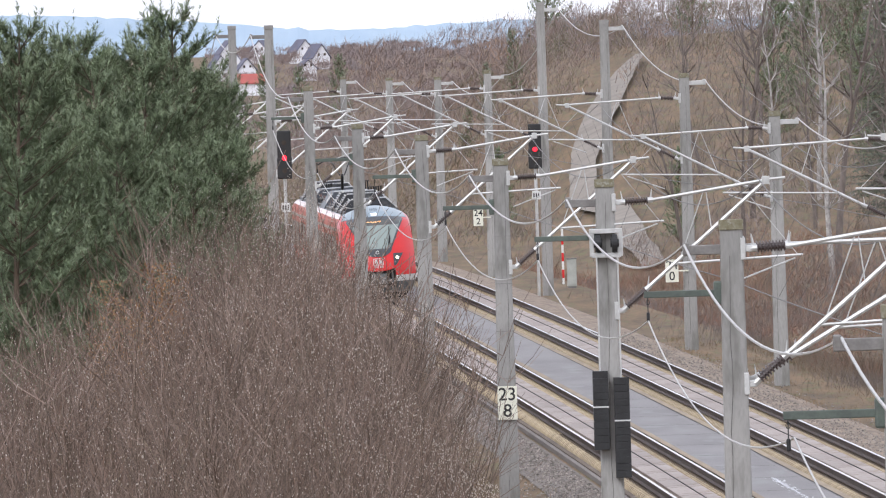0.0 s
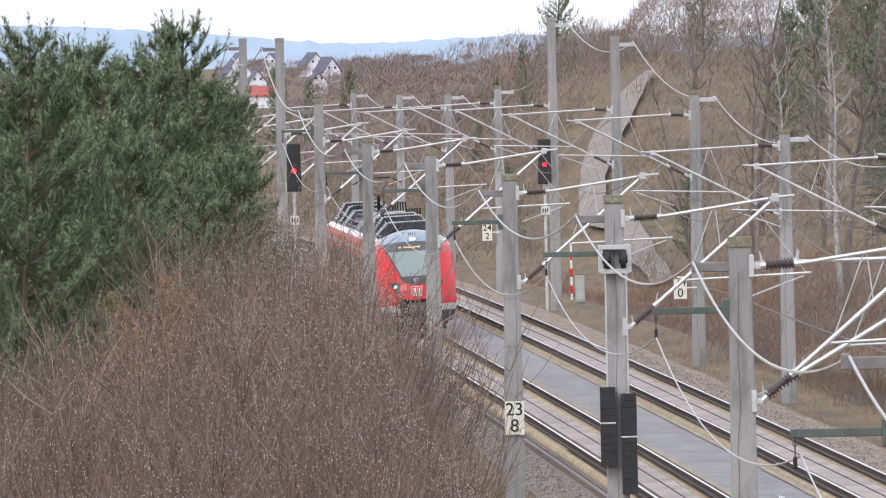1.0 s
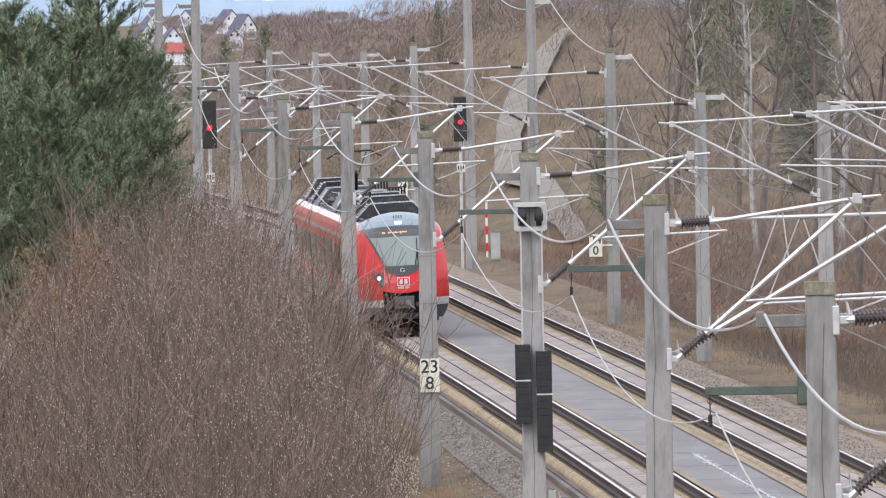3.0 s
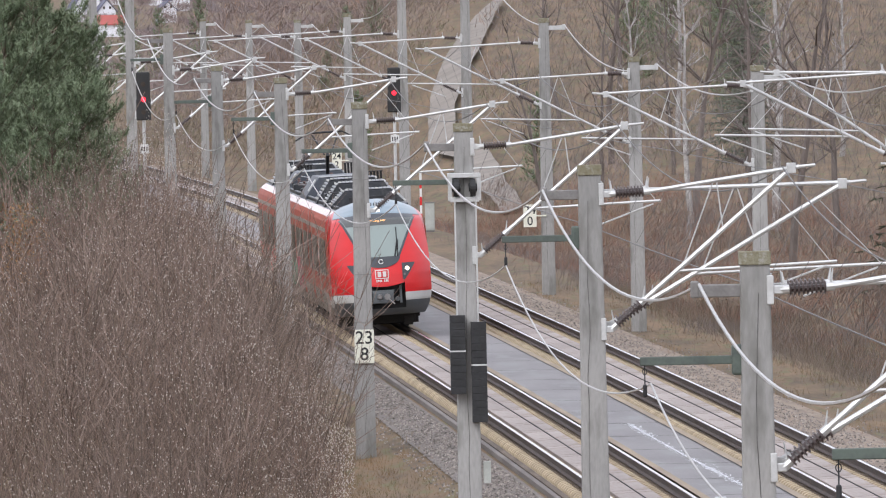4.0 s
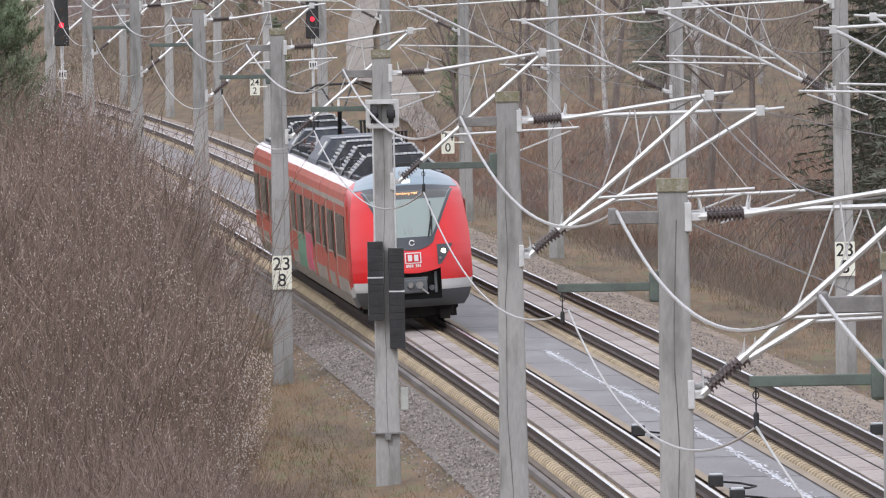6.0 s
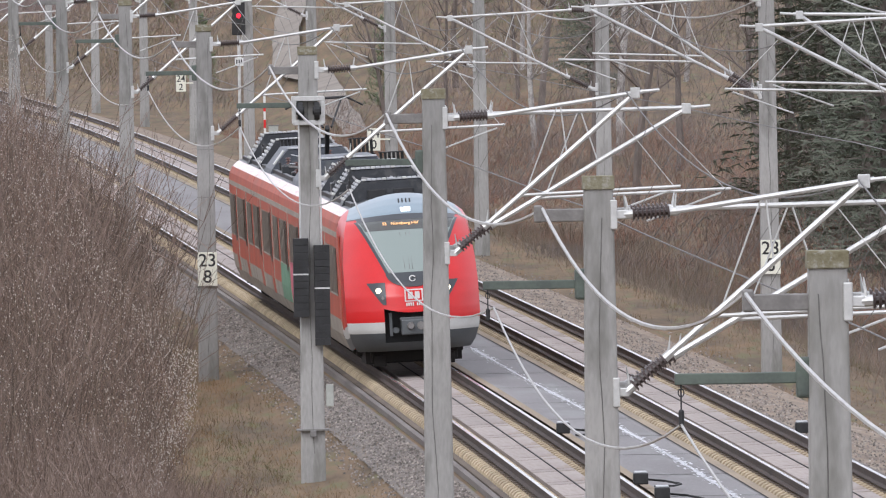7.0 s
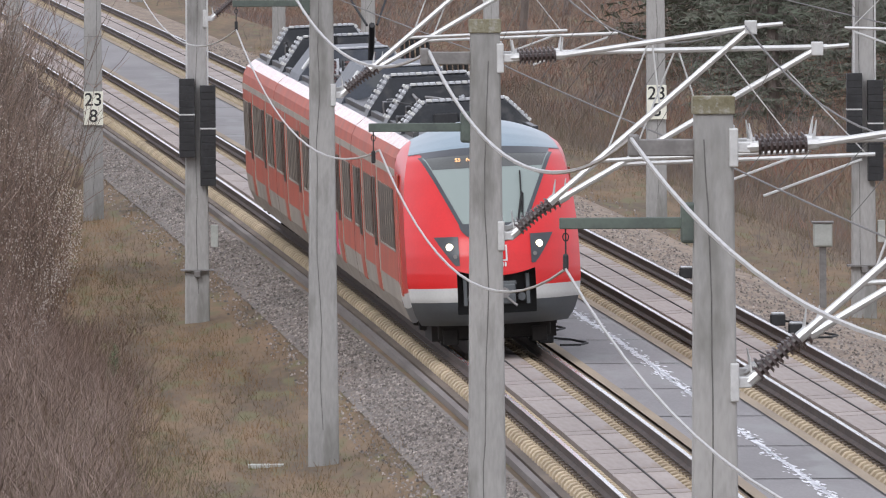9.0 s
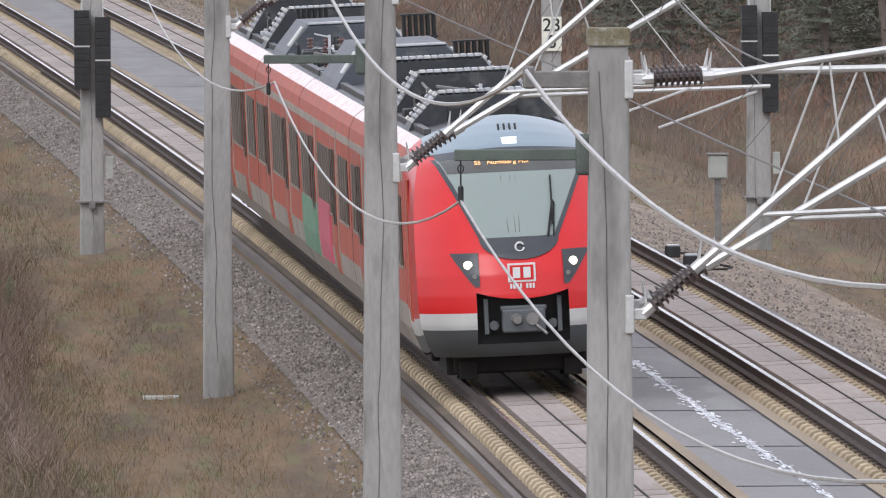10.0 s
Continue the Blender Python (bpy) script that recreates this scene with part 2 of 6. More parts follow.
def tube(bm, a, b, r, n=8, r2=None):
    """A closed round bar from a to b."""
    a, b = Vector(a), Vector(b)
    d = b - a
    q = d.to_track_quat("Z", "Y").to_matrix().to_4x4()
    bmesh.ops.create_cone(bm, cap_ends=True, segments=n, radius1=r, radius2=r if r2 is None else r2, depth=d.length, matrix=Matrix.Translation((a + b) / 2) @ q)
    return bm


def B():
    return bmesh.new()


def sweep(points, ring, closed=True):
    """Vertices and faces of a section carried along points; ring(i) gives the section's points round point i."""
    verts, faces = [], []
    n = 0
    for i, p in enumerate(points):
        rs = ring(i, p)
        n = len(rs)
        verts += rs
    for i in range(len(points) - 1):
        for k in range(n if closed else n - 1):
            a, b = i * n + k, i * n + (k + 1) % n
            faces.append((a, b, b + n, a + n))
    if closed:
        faces.append(tuple(range(n - 1, -1, -1)))
        faces.append(tuple(range((len(points) - 1) * n, len(points) * n)))
    return verts, faces


def wire_mesh(points, r, n=5):
    pts = [Vector(p) for p in points]

    def ring(i, p):
        d = (pts[min(i + 1, len(pts) - 1)] - pts[max(i - 1, 0)]).normalized()
        s = d.cross(Vector((0, 0, 1))).normalized()
        u = s.cross(d)
        return [p + s * (r * math.cos(k * math.tau / n)) + u * (r * math.sin(k * math.tau / n)) for k in range(n)]

    return sweep(pts, ring)


# ---- the line of the track ----
LINE = (-0.152904, 0.452330, -0.681542, -5.205320, 7.414186)
CANT = 0.066 / 1.505
HALF = 2.25


def curve_at(y):
    u = (y - 400) / 200
    return sum(c * u ** (4 - i) for i, c in enumerate(LINE)), sum((4 - i) * c * u ** (3 - i) for i, c in enumerate(LINE[:-1])) / 200


def xc(y):
    """x of the middle of the double track at y ahead; straight beyond the fitted stretch."""
    q = min(max(y, 230), 860)
    v, s = curve_at(q)
    return v + s * (y - q)


def slope(y):
    return curve_at(min(max(y, 230), 860))[1]


def on_track(y, side, o, z):
    """Place at y ahead, o metres right of the middle of one track (side -1 left, +1 right), z over its canted rail plane."""
    return (xc(y) + side * HALF + o, y, z + o * CANT)


NEAR, FAR = 120.0, 1050.0
YS = [NEAR + 6 * i for i in range(int((FAR - NEAR) / 6) + 1)]


def smooth01(v):
    v = min(max(v, 0.0), 1.0)
    return v * v * (3 - 2 * v)


PROFILE = [(-2500, 6), (-900, 2), (-300, -1.0), (-120, -2.0), (-60, -2.2), (-25, -1.8), (-14, -1.35), (-9, -1.0), (-7, -0.9), (-6.0, -0.82), (-5.2, -0.66), (-4.5, -0.5), (-3.9, -0.45), (-3, -0.5), (0, -0.5), (3, -0.5),
           (3.9, -0.45), (4.5, -0.5), (5.2, -0.62), (6.0, -0.75), (7.0, -0.78), (8.0, -0.75), (9.0, -0.8), (10.5, -1.3), (12.5, -1.9), (16, -1.9), (22, -1.2), (30, -0.4), (45, 0.5), (70, 1.6), (120, 3), (300, 7), (900, 14), (2500, 20)]


STEPS = [float(np.interp(-130 + 0.1 * i, *zip(*PROFILE))) for i in range(2601)]


def ground_z(o, y):
    if -129.9 < o < 129.9:
        k = int((o + 130) * 10)
        z = STEPS[k] + (STEPS[k + 1] - STEPS[k]) * ((o + 130) * 10 - k)
    else:
        z = float(np.interp(o, *zip(*PROFILE)))
    if o > 9:
        z += 9.0 * smooth01((y - 820) / 420) * smooth01((o - 9) / 18) * smooth01((xc(y) + o + 10) / 24) * (1 - smooth01((y - 2200) / 1500))
    far = smooth01((y - 1500) / 900)
    if far:
        z += (-4.0 + 11.5 * smooth01((y - 2700) / 2000) - z) * far * (0.3 + 0.7 * (1 - smooth01((xc(y) + o) / 300)))
    if abs(o) > 8 and y < 780:
        z += 0.25 * noise.noise(Vector((o * 0.12, y * 0.06, 3.0))) * min(1, (abs(o) - 8) / 6)
    return z


# ---- ground ----
def ground():
    offs = [-2500, -1200, -600, -300, -180, -120, -90, -70, -55, -45, -37, -30, -25, -21, -18, -16, -14, -12.5, -11, -10, -9, -8, -7, -6.4, -6, -5.6, -5.2, -4.8, -4.5, -3.9, -3, 0, 3,
            3.9, 4.5, 4.8, 5.2, 5.6, 6, 6.5, 7, 7.5, 8, 8.5, 9, 9.7, 10.5, 11.5, 12.5, 14, 16, 19, 22, 26, 30, 37, 45, 55, 70, 90, 120, 180, 300, 600, 1200, 2500]
    ys = [-400, -100, 60] + [100 + 8 * i for i in range(110)] + [980 + 20 * i for i in range(30)] + [1600, 1800, 2100, 2500, 3000, 3500, 4000, 4500, 4800]
    verts = [(xc(y) + o, y, ground_z(o, y)) for y in ys for o in offs]
    n = len(offs)
    faces = [(j * n + i, j * n + i + 1, (j + 1) * n + i + 1, (j + 1) * n + i) for j in range(len(ys) - 1) for i in range(n - 1)]
    tagged(raw("ground", verts, faces, "grass", smooth=True), "dry winter grass and bare earth beside the railway", "ground", kind="structure")


def strip(name, o1, o2, lift, material, y0=NEAR, y1=FAR, follow=True, z=0.0, step=6):
    ys = np.arange(y0, y1 + 0.1, step)
    m = max(2, int(abs(o2 - o1) / 0.4) + 1)
    verts = []
    for y in ys:
        for k in range(m):
            o = o1 + (o2 - o1) * k / (m - 1)
            verts.append((xc(y) + o, y, (ground_z(o, y) if follow else z) + lift))
    faces = [(j * m + i, j * m + i + 1, (j + 1) * m + i + 1, (j + 1) * m + i) for j in range(len(ys) - 1) for i in range(m - 1)]
    return raw(name, verts, faces, material)


def ballast():
    for a, b, label in ((-5.0, -3.8, "grey crushed-stone ballast shoulder sloping to the grass"), (3.8, 6.0, "brownish gravel shoulder below the bank")):
        ob = strip("ballast_shoulder", a, b, 0.03, "ballast" if a < 0 else "gravel")
        tagged(ob, label, "ballast", kind="structure")
    rng = random.Random(5)
    verts, faces = [], []
    for i in range(62000):
        y = 205 + 420 * rng.random() ** 1.9
        o = rng.uniform(-5.5, -3.9) if rng.random() < 0.7 else rng.uniform(3.9, 6.6)
        if (o > 5.4 or o < -4.9 + 0.25 * noise.noise(Vector((y * 0.15, 2, 2)))) and rng.random() < 0.8:
            continue
        r = rng.uniform(0.016, 0.036)
        c = Vector((xc(y) + o, y, ground_z(o, y) + 0.04))
        k = len(verts)
        a = rng.uniform(0, 6.28)
        for p in ((math.cos(a), math.sin(a), -0.5), (math.cos(a + 2), math.sin(a + 2), -0.5), (math.cos(a + 4.1), math.sin(a + 4.1), -0.5)):
            verts.append(c + Vector([q * r * rng.uniform(0.8, 1.3) for q in p]))
        t = Vector((rng.uniform(-0.3, 0.3) * r, 0, 0.55 * r))
        d = Vector((math.cos(a + 1), math.sin(a + 1), rng.uniform(-0.3, 0.3))) * (0.55 * r)
        verts += [c + t + d, c + t - d]
        for f in ((0, 1, 3), (1, 2, 4, 3), (2, 0, 3, 4)):
            faces.append(tuple(k + q for q in f))
    tagged(raw("ballast_stones", verts, faces, "stone"), "loose grey ballast stones along the track", "stones", kind="stuff")


def swept_bar(name, side, o, section, material, parent=None):
    def ring(i, y):
        return [Vector(on_track(y, side, o + a, b)) for a, b in section]
    v, f = sweep(YS, ring)
    return raw(name, v, f, material, parent)


RAIL = [(-0.075, -0.172), (0.075, -0.172), (0.075, -0.155), (0.012, -0.13), (0.01, -0.05), (0.036, -0.035), (0.036, -0.004), (-0.036, -0.004), (-0.036, -0.035), (-0.01, -0.05), (-0.012, -0.13), (-0.075, -0.155)]
HEAD = [(-0.034, -0.008), (0.034, -0.008), (0.034, 0.0), (-0.034, 0.0)]


def tracks():
    slabs = []
    for side in (-1, 1):
        slab = swept_bar("track_slab", side, 0, [(-1.24, -0.5), (1.24, -0.5), (1.24, -0.31), (-1.24, -0.31)], "slab")
        tagged(slab, "concrete ballastless slab of a railway track", "track slab", kind="structure")
        slabs.append(slab)
        for g in (-0.7525, 0.7525):
            rail = swept_bar("rail", side, g, RAIL, "rail")
            tagged(rail, "rusty brown steel rail with a polished head", "rail", kind="structure")
            swept_bar("running_surface", side, g, HEAD, "rail_top", rail)
        cable = swept_bar("line_cable", side, 0.06, [(-0.010, -0.156), (0.010, -0.156), (0.010, -0.138), (-0.010, -0.138)], "joint")
        tagged(cable, "thin black cable lying along the track middle", "cable", kind="structure")
        edge = swept_bar("slab_edge", side, side * 1.33, [(-0.09, -0.5), (0.02, -0.5), (0.02, -0.29), (-0.09, -0.29)], "edge")
        tagged(edge, "pale concrete edge beam beside the track slab", "edge beam", kind="structure")
    mid = strip("asphalt_strip", -0.84, 0.84, 0, "asphalt", follow=False, z=-0.215, step=6)
    tagged(mid, "damp grey asphalt between the two tracks", "asphalt", kind="structure")
    for o in (-0.93, 0.93):
        st = strip("asphalt_margin", o - 0.09, o + 0.09, 0, "margin", follow=False, z=-0.209)
        tagged(st, "rusty yellowish margin of the asphalt strip", "margin", kind="structure")
    joint = strip("asphalt_joint", 0.80, 0.835, 0, "joint", follow=False, z=-0.205)
    tagged(joint, "dark joint along the asphalt edge", "joint", kind="structure")
    for k in range(26):
        y = 208 + 11.3 * k
        tagged(strip("asphalt_joint", -0.84, 0.84, 0, "joint", y0=y, y1=y + 0.14, follow=False, z=-0.209, step=0.14), "dark joint across the asphalt", "joint", kind="structure")
    # broken pale streak along a wavy line of the asphalt
    rng = random.Random(3)
    verts, faces = [], []
    for k in range(9000):
        y = 150 + 250 * rng.random() ** 0.9
        run = 0.5 + 0.5 * noise.noise(Vector((y * 0.09, 4, 0)))
        if rng.random() > 0.15 + 1.3 * run ** 1.5:
            continue
        o0 = 0.20 + 0.14 * math.sin(y * 0.045) + rng.gauss(0, 0.022 + 0.05 * (rng.random() < 0.25))
        ln, w = rng.uniform(0.15, 0.8), rng.uniform(0.008, 0.034) * (0.6 if y > 340 else 1) * (0.4 + run)
        zz = -0.2105 + 0.0012 * (k % 5)
        n = len(verts)
        skew = rng.uniform(-0.02, 0.02)
        verts += [(xc(y) + o0 - w * 0.2, y, zz), (xc(y) + o0 + w * 1.4, y + ln * 0.3, zz), (xc(y + ln) + o0 + skew, y + ln, zz), (xc(y) + o0 - w * 1.2, y + ln * 0.6, zz)]
        faces.append((n, n + 1, n + 2, n + 3))
    tagged(raw("white_streak", verts, faces, "streak_tone"), "broken white streak along the damp asphalt", "streak", kind="stuff")
    return slabs


def slab_pieces(slabs):
    """Sleepers and paving panels: the near ones each a piece, the far ones joined."""
    blk = B()
    arc = [(-0.13, -0.08), (-0.12, 0.03), (-0.07, 0.085), (0.0, 0.105), (0.07, 0.085), (0.12, 0.03), (0.13, -0.08)]
    for g in (-0.7525, 0.7525):
        box(blk, g, 0.05, -0.01, 0.21, 0.42, 0.14)
        for e in (-0.235, 0.235):
            ends = [[blk.verts.new((g + e + w, dy, dz)) for w, dz in arc] for dy in (-0.2, 0.2)]
            for k in range(len(arc) - 1):
                blk.faces.new((ends[0][k], ends[1][k], ends[1][k + 1], ends[0][k + 1]))
            blk.faces.new(ends[0][::-1])
            blk.faces.new(ends[1])
    sleeper = bpy.data.meshes.new("sleeper")
    blk.to_mesh(sleeper)
    blk.free()
    for m in ("sleeper", "rib_top"):
        sleeper.materials.append(M[m])
    for p in sleeper.polygons:
        p.material_index = 1 if abs(abs(p.center.x) - 0.7525) < 0.105 else 0
    pan = B()
    box(pan, 0, 0, 0, 0.79, 1.0, 0.22)
    panel = bpy.data.meshes.new("paving_panel")
    pan.to_mesh(panel)
    pan.free()
    panel.materials.append(M["panel"])
    for side, slab in zip((-1, 1), slabs):
        y, i, far = 186.0, 0, B()
        while y < 860:
            m = Matrix.Translation(on_track(y, side, 0, -0.275)) @ Matrix.Rotation(-math.atan(slope(y)), 4, "Z") @ Matrix.Rotation(-math.atan(CANT), 4, "Y")
            if i < 290:
                ob = new("sleeper", sleeper)
                ob.parent, ob.matrix_basis = slab, m
            else:
                far_mesh.append((m, side))
            y += 0.92
            i += 1
        y, ln = 186.0, 5.3
        while y < 900:
            m = Matrix.Translation(on_track(y, side, 0, -0.265)) @ Matrix.Rotation(-math.atan(slope(y)), 4, "Z") @ Matrix.Rotation(-math.atan(CANT), 4, "Y")
            ob = new("paving_panel", panel)
            ob.parent, ob.matrix_basis = slab, m @ Matrix.Diagonal((1, ln, 1, 1))
            y += ln / 2 + 0.07
            ln = 5.3 if ln < 2 else 1.2
            y += ln / 2 + 0.07
        far.free()
        verts, faces = [], []
        base = [v.co.copy() for v in sleeper.vertices]
        polys = [tuple(p.vertices) for p in sleeper.polygons]
        for m, s in far_mesh:
            if s == side:
                k = len(verts)
                verts += [m @ v for v in base]
                faces += [tuple(k + q for q in p) for p in polys]
        tagged(raw("far_sleepers", verts, faces, "sleeper", slab), kind="stuff")


far_mesh = []


# ---- overhead line ----
def insulator(name, parent, a, b, discs=9, r=0.085):
    """A ribbed rod insulator with metal end caps from a to b."""
    a, b = Vector(a), Vector(b)
    d = (b - a)
    bm = B()
    tube(bm, a, b, r * 0.45, 8)
    for i in range(discs):
        p = a + d * (0.18 + 0.64 * i / (discs - 1))
        w = d.normalized() * 0.012
        tube(bm, p - w, p + w, r, 10, r * 0.8)
    ob = part(name, bm, "insulator", parent, "brown ribbed porcelain insulator")
    up = Vector((0, 0, 1))
    for p, q, k in ((a, a + d * 0.16, -1), (b, b - d * 0.16, 1)):
        caps = B()
        tube(caps, p, q, r * 0.62, 8)
        tube(caps, p.lerp(q, 0.5), p.lerp(q, 0.5) + up * 0.21 + d * 0.05 * k, 0.022, 5, 0.006)
        part("end_cap", caps, "galv", ob)
    return ob


def plates(parent, rows, z, y, w=0.45, h=0.78, x=0.0):
    bm = B()
    box(bm, x, y, z, w, 0.02, h, 0.006)
    if x:
        box(bm, x / 2, y + 0.02, z, abs(x) - 0.1, 0.02, 0.05)
    pl = part("number_plate", bm, "plate", parent, "white plate with black kilometre figures")
    for text, dz, size in rows:
        cu = bpy.data.curves.new("figures", "FONT")
        cu.body, cu.size, cu.align_x, cu.align_y = text, size, "CENTER", "CENTER"
        cu.extrude, cu.offset = 0.002, 0.003
        tmp = new("figures", cu)
        me = bpy.data.meshes.new_from_object(tmp.evaluated_get(bpy.context.evaluated_depsgraph_get()))
        bpy.data.objects.remove(tmp)
        me.materials.clear()
        me.materials.append(M["black"])
        ob = new("figure", me)
        ob.parent = pl
        ob.matrix_basis = pose(x, y - 0.0125, z + dz, 90, 0, 0)
    return pl


def arm(thing, s, y, top, low, reach, rise):
    """One hinged cantilever: s is the side towards the track (+1: to the right)."""
    face = 0.17 * s
    a, b = (face, y, top), (face + 0.75 * s, y, top + 0.03)
    tip = (reach * s, y, top + rise)
    bm = B()
    tube(bm, b, tip, 0.032)
    tube(bm, tip, (tip[0] + 0.25 * s, y, tip[2] + 0.02), 0.025)
    part("top_tube", bm, "galv", thing)
    insulator("insulator", thing, (face + 0.12 * s, y, top), b)
    lo = Vector((face + 0.12 * s, y, low))
    jt = Vector((tip[0] - 0.12 * s, y, tip[2] - 0.02))
    d = jt - lo
    bm = B()
    tube(bm, lo + d * 0.16, jt, 0.038)
    box(bm, jt.x, y, jt.z, 0.14, 0.10, 0.16, 0.01)
    part("diagonal_tube", bm, "galv", thing)
    insulator("insulator", thing, lo, lo + d * 0.19)
    # registration tube and steady arm that hold the contact wire
    p = lo + d * 0.36
    q = Vector((tip[0] + 0.55 * s, y, p.z + 0.10))
    bm = B()
    tube(bm, p, q, 0.024)
    tube(bm, q - Vector((0.1 * s, 0, 0)), jt - Vector((0.35 * s, 0, 0.25)), 0.008, 5)
    part("registration_tube", bm, "galv", thing)
    mid = Vector(b).lerp(Vector(tip), 0.42)
    for k, end in enumerate((lo + d * 0.40, lo + d * 0.62)):
        bm = B()
        tube(bm, mid + Vector((0.06 * k * s, 0, -0.03)), end, 0.011, 6)
        part("stay_rod", bm, "galv", thing)
    bm = B()
    tube(bm, q + Vector((-0.15 * s, 0.03, -0.06)), (tip[0] - 0.75 * s, y + 0.03, min(q.z - 0.16, 5.52 + max(0, q.z - 6.0))), 0.016, 6)
    part("steady_arm", bm, "galv", thing)
    for z in (top, low):
        bm = B()
        box(bm, face, y, z, 0.08, 0.16, 0.34, 0.012)
        box(bm, face + 0.08 * s, y, z, 0.14, 0.09, 0.10, 0.012)
        part("hinge_bracket", bm, "galv", thing)
    return tip


def mast(y, side, top, double=False, plate=None, wheel=False, base_z=-0.85, off=6.1, green=True, return_arm=True, with_arm=True):
    """A concrete catenary mast on the field side, its arms reaching over the near track."""
    s = -side
    o = side * off
    thing = new("catenary_mast")
    shift = -0.07 if y == 199 else 0.0
    thing.matrix_basis = pose(xc(y) + o + shift, y, ground_z(o, y) - 0.05, 0, 0, -math.degrees(math.atan(slope(y))))
    g = thing.matrix_basis.translation.z
    hgt = top - g
    w0, w1 = 0.47, 0.34
    bm = B()
    box(bm, 0, 0, hgt / 2, w0, 0.36, hgt, 0.025, taper=w1 / w0)
    part("pole", bm, "concrete", thing)
    bm = B()
    box(bm, 0, 0, hgt + 0.012, w1 + 0.03, 0.31, 0.16, 0.012)
    part("cap", bm, "moss" if top < 9 else "concrete", thing, "weathered mossy mast head" if top < 9 else "")
    rng = random.Random(int(y * 7))
    bm = B()
    zz = 0.6
    xx = rng.uniform(-0.05, 0.05)
    while zz < hgt - 0.6:
        k = rng.uniform(0.25, 0.6)
        x2 = min(max(xx + rng.uniform(-0.03, 0.03), -0.09), 0.09)
        ya = -(0.18 - 0.05 * zz / hgt * 1.0) - 0.004
        tube(bm, (xx, ya, zz), (x2, ya + 0.004, zz + k), 0.0055, 4)
        xx = x2
        zz += k
    part("drainage_crack", bm, "crack", thing, "dark crack down the concrete")
    bm = B()
    for z in [] if y != 397.5 else [hgt - 1.1 * i - 1.7 for i in range(int((hgt - 2.5) / 1.1))]:
        f = w0 + (w1 - w0) * z / hgt
        box(bm, 0, 0, z, f + 0.008, f * 0.77 + 0.012, 0.014)
    part("steel_band", bm, "steel", thing) if y == 397.5 else bm.free()
    if with_arm:
        top_z = min(top, 7.55) - g - 0.36
        low_z = top_z - 2.06
        if side < 0:
            arm(thing, s, -0.10, top_z, low_z, 3.2, 0.36)
        else:
            top_z = min(top, 8.7) - g - 0.75 if top > 8 else top_z
            low_z = top_z - 2.1
            arm(thing, s, -0.10, top_z, low_z, 4.2, -0.12)
        if double:
            arm(thing, s, 0.42, top_z + 0.02, low_z + 0.06, 4.0 if side < 0 else 3.4, 0.08)
    if return_arm:
        z = hgt - 0.36 if side < 0 else hgt - 0.25
        bm = B()
        box(bm, -0.40 * s, 0, z, 0.55, 0.10, 0.15, 0.012)
        box(bm, -0.70 * s, 0, z + 0.02, 0.10, 0.12, 0.20, 0.02)
        part("wire_bracket", bm, "steel" if side < 0 else "galv", thing)
    if green and side < 0:
        bm = B()
        low = 1.16 if y == 199 else 1.02
        box(bm, -0.78 * s, 0, hgt - low, 1.15, 0.07, 0.10, 0.01)
        box(bm, -0.22 * s, 0, hgt - low, 0.14, 0.16, 0.36, 0.03)
        part("green_bracket", bm, "green_steel", thing, "green steel bracket with a hanging hook")
        bm = B()
        for k in range(10):
            a0, a1 = k * math.tau / 10, (k + 1) * math.tau / 10
            c = Vector((-1.3 * s, 0, hgt - low - 0.12))
            tube(bm, c + Vector((0.026 * math.cos(a0), 0, 0.036 * math.sin(a0))), c + Vector((0.026 * math.cos(a1), 0, 0.036 * math.sin(a1))), 0.006, 5)
        tube(bm, (-1.3 * s, 0, hgt - low - 0.05), (-1.3 * s, 0, hgt - low - 0.28), 0.008, 5)
        box(bm, -1.3 * s, 0, hgt - low - 0.34, 0.05, 0.05, 0.15, 0.02)
        part("hook", bm, "iron", thing)
    if plate:
        plates(thing, plate, 2.62 - g - 0.85 + (0.22 if side > 0 else 0.0), -0.24, x=0.0 if plate[0][0] == "23" else -0.62)
    if wheel:
        tension_gear(thing, hgt, s)
    tagged(thing, "grey concrete catenary mast with steel tube arm beside the track", "catenary mast", group="catenary masts")
    return thing


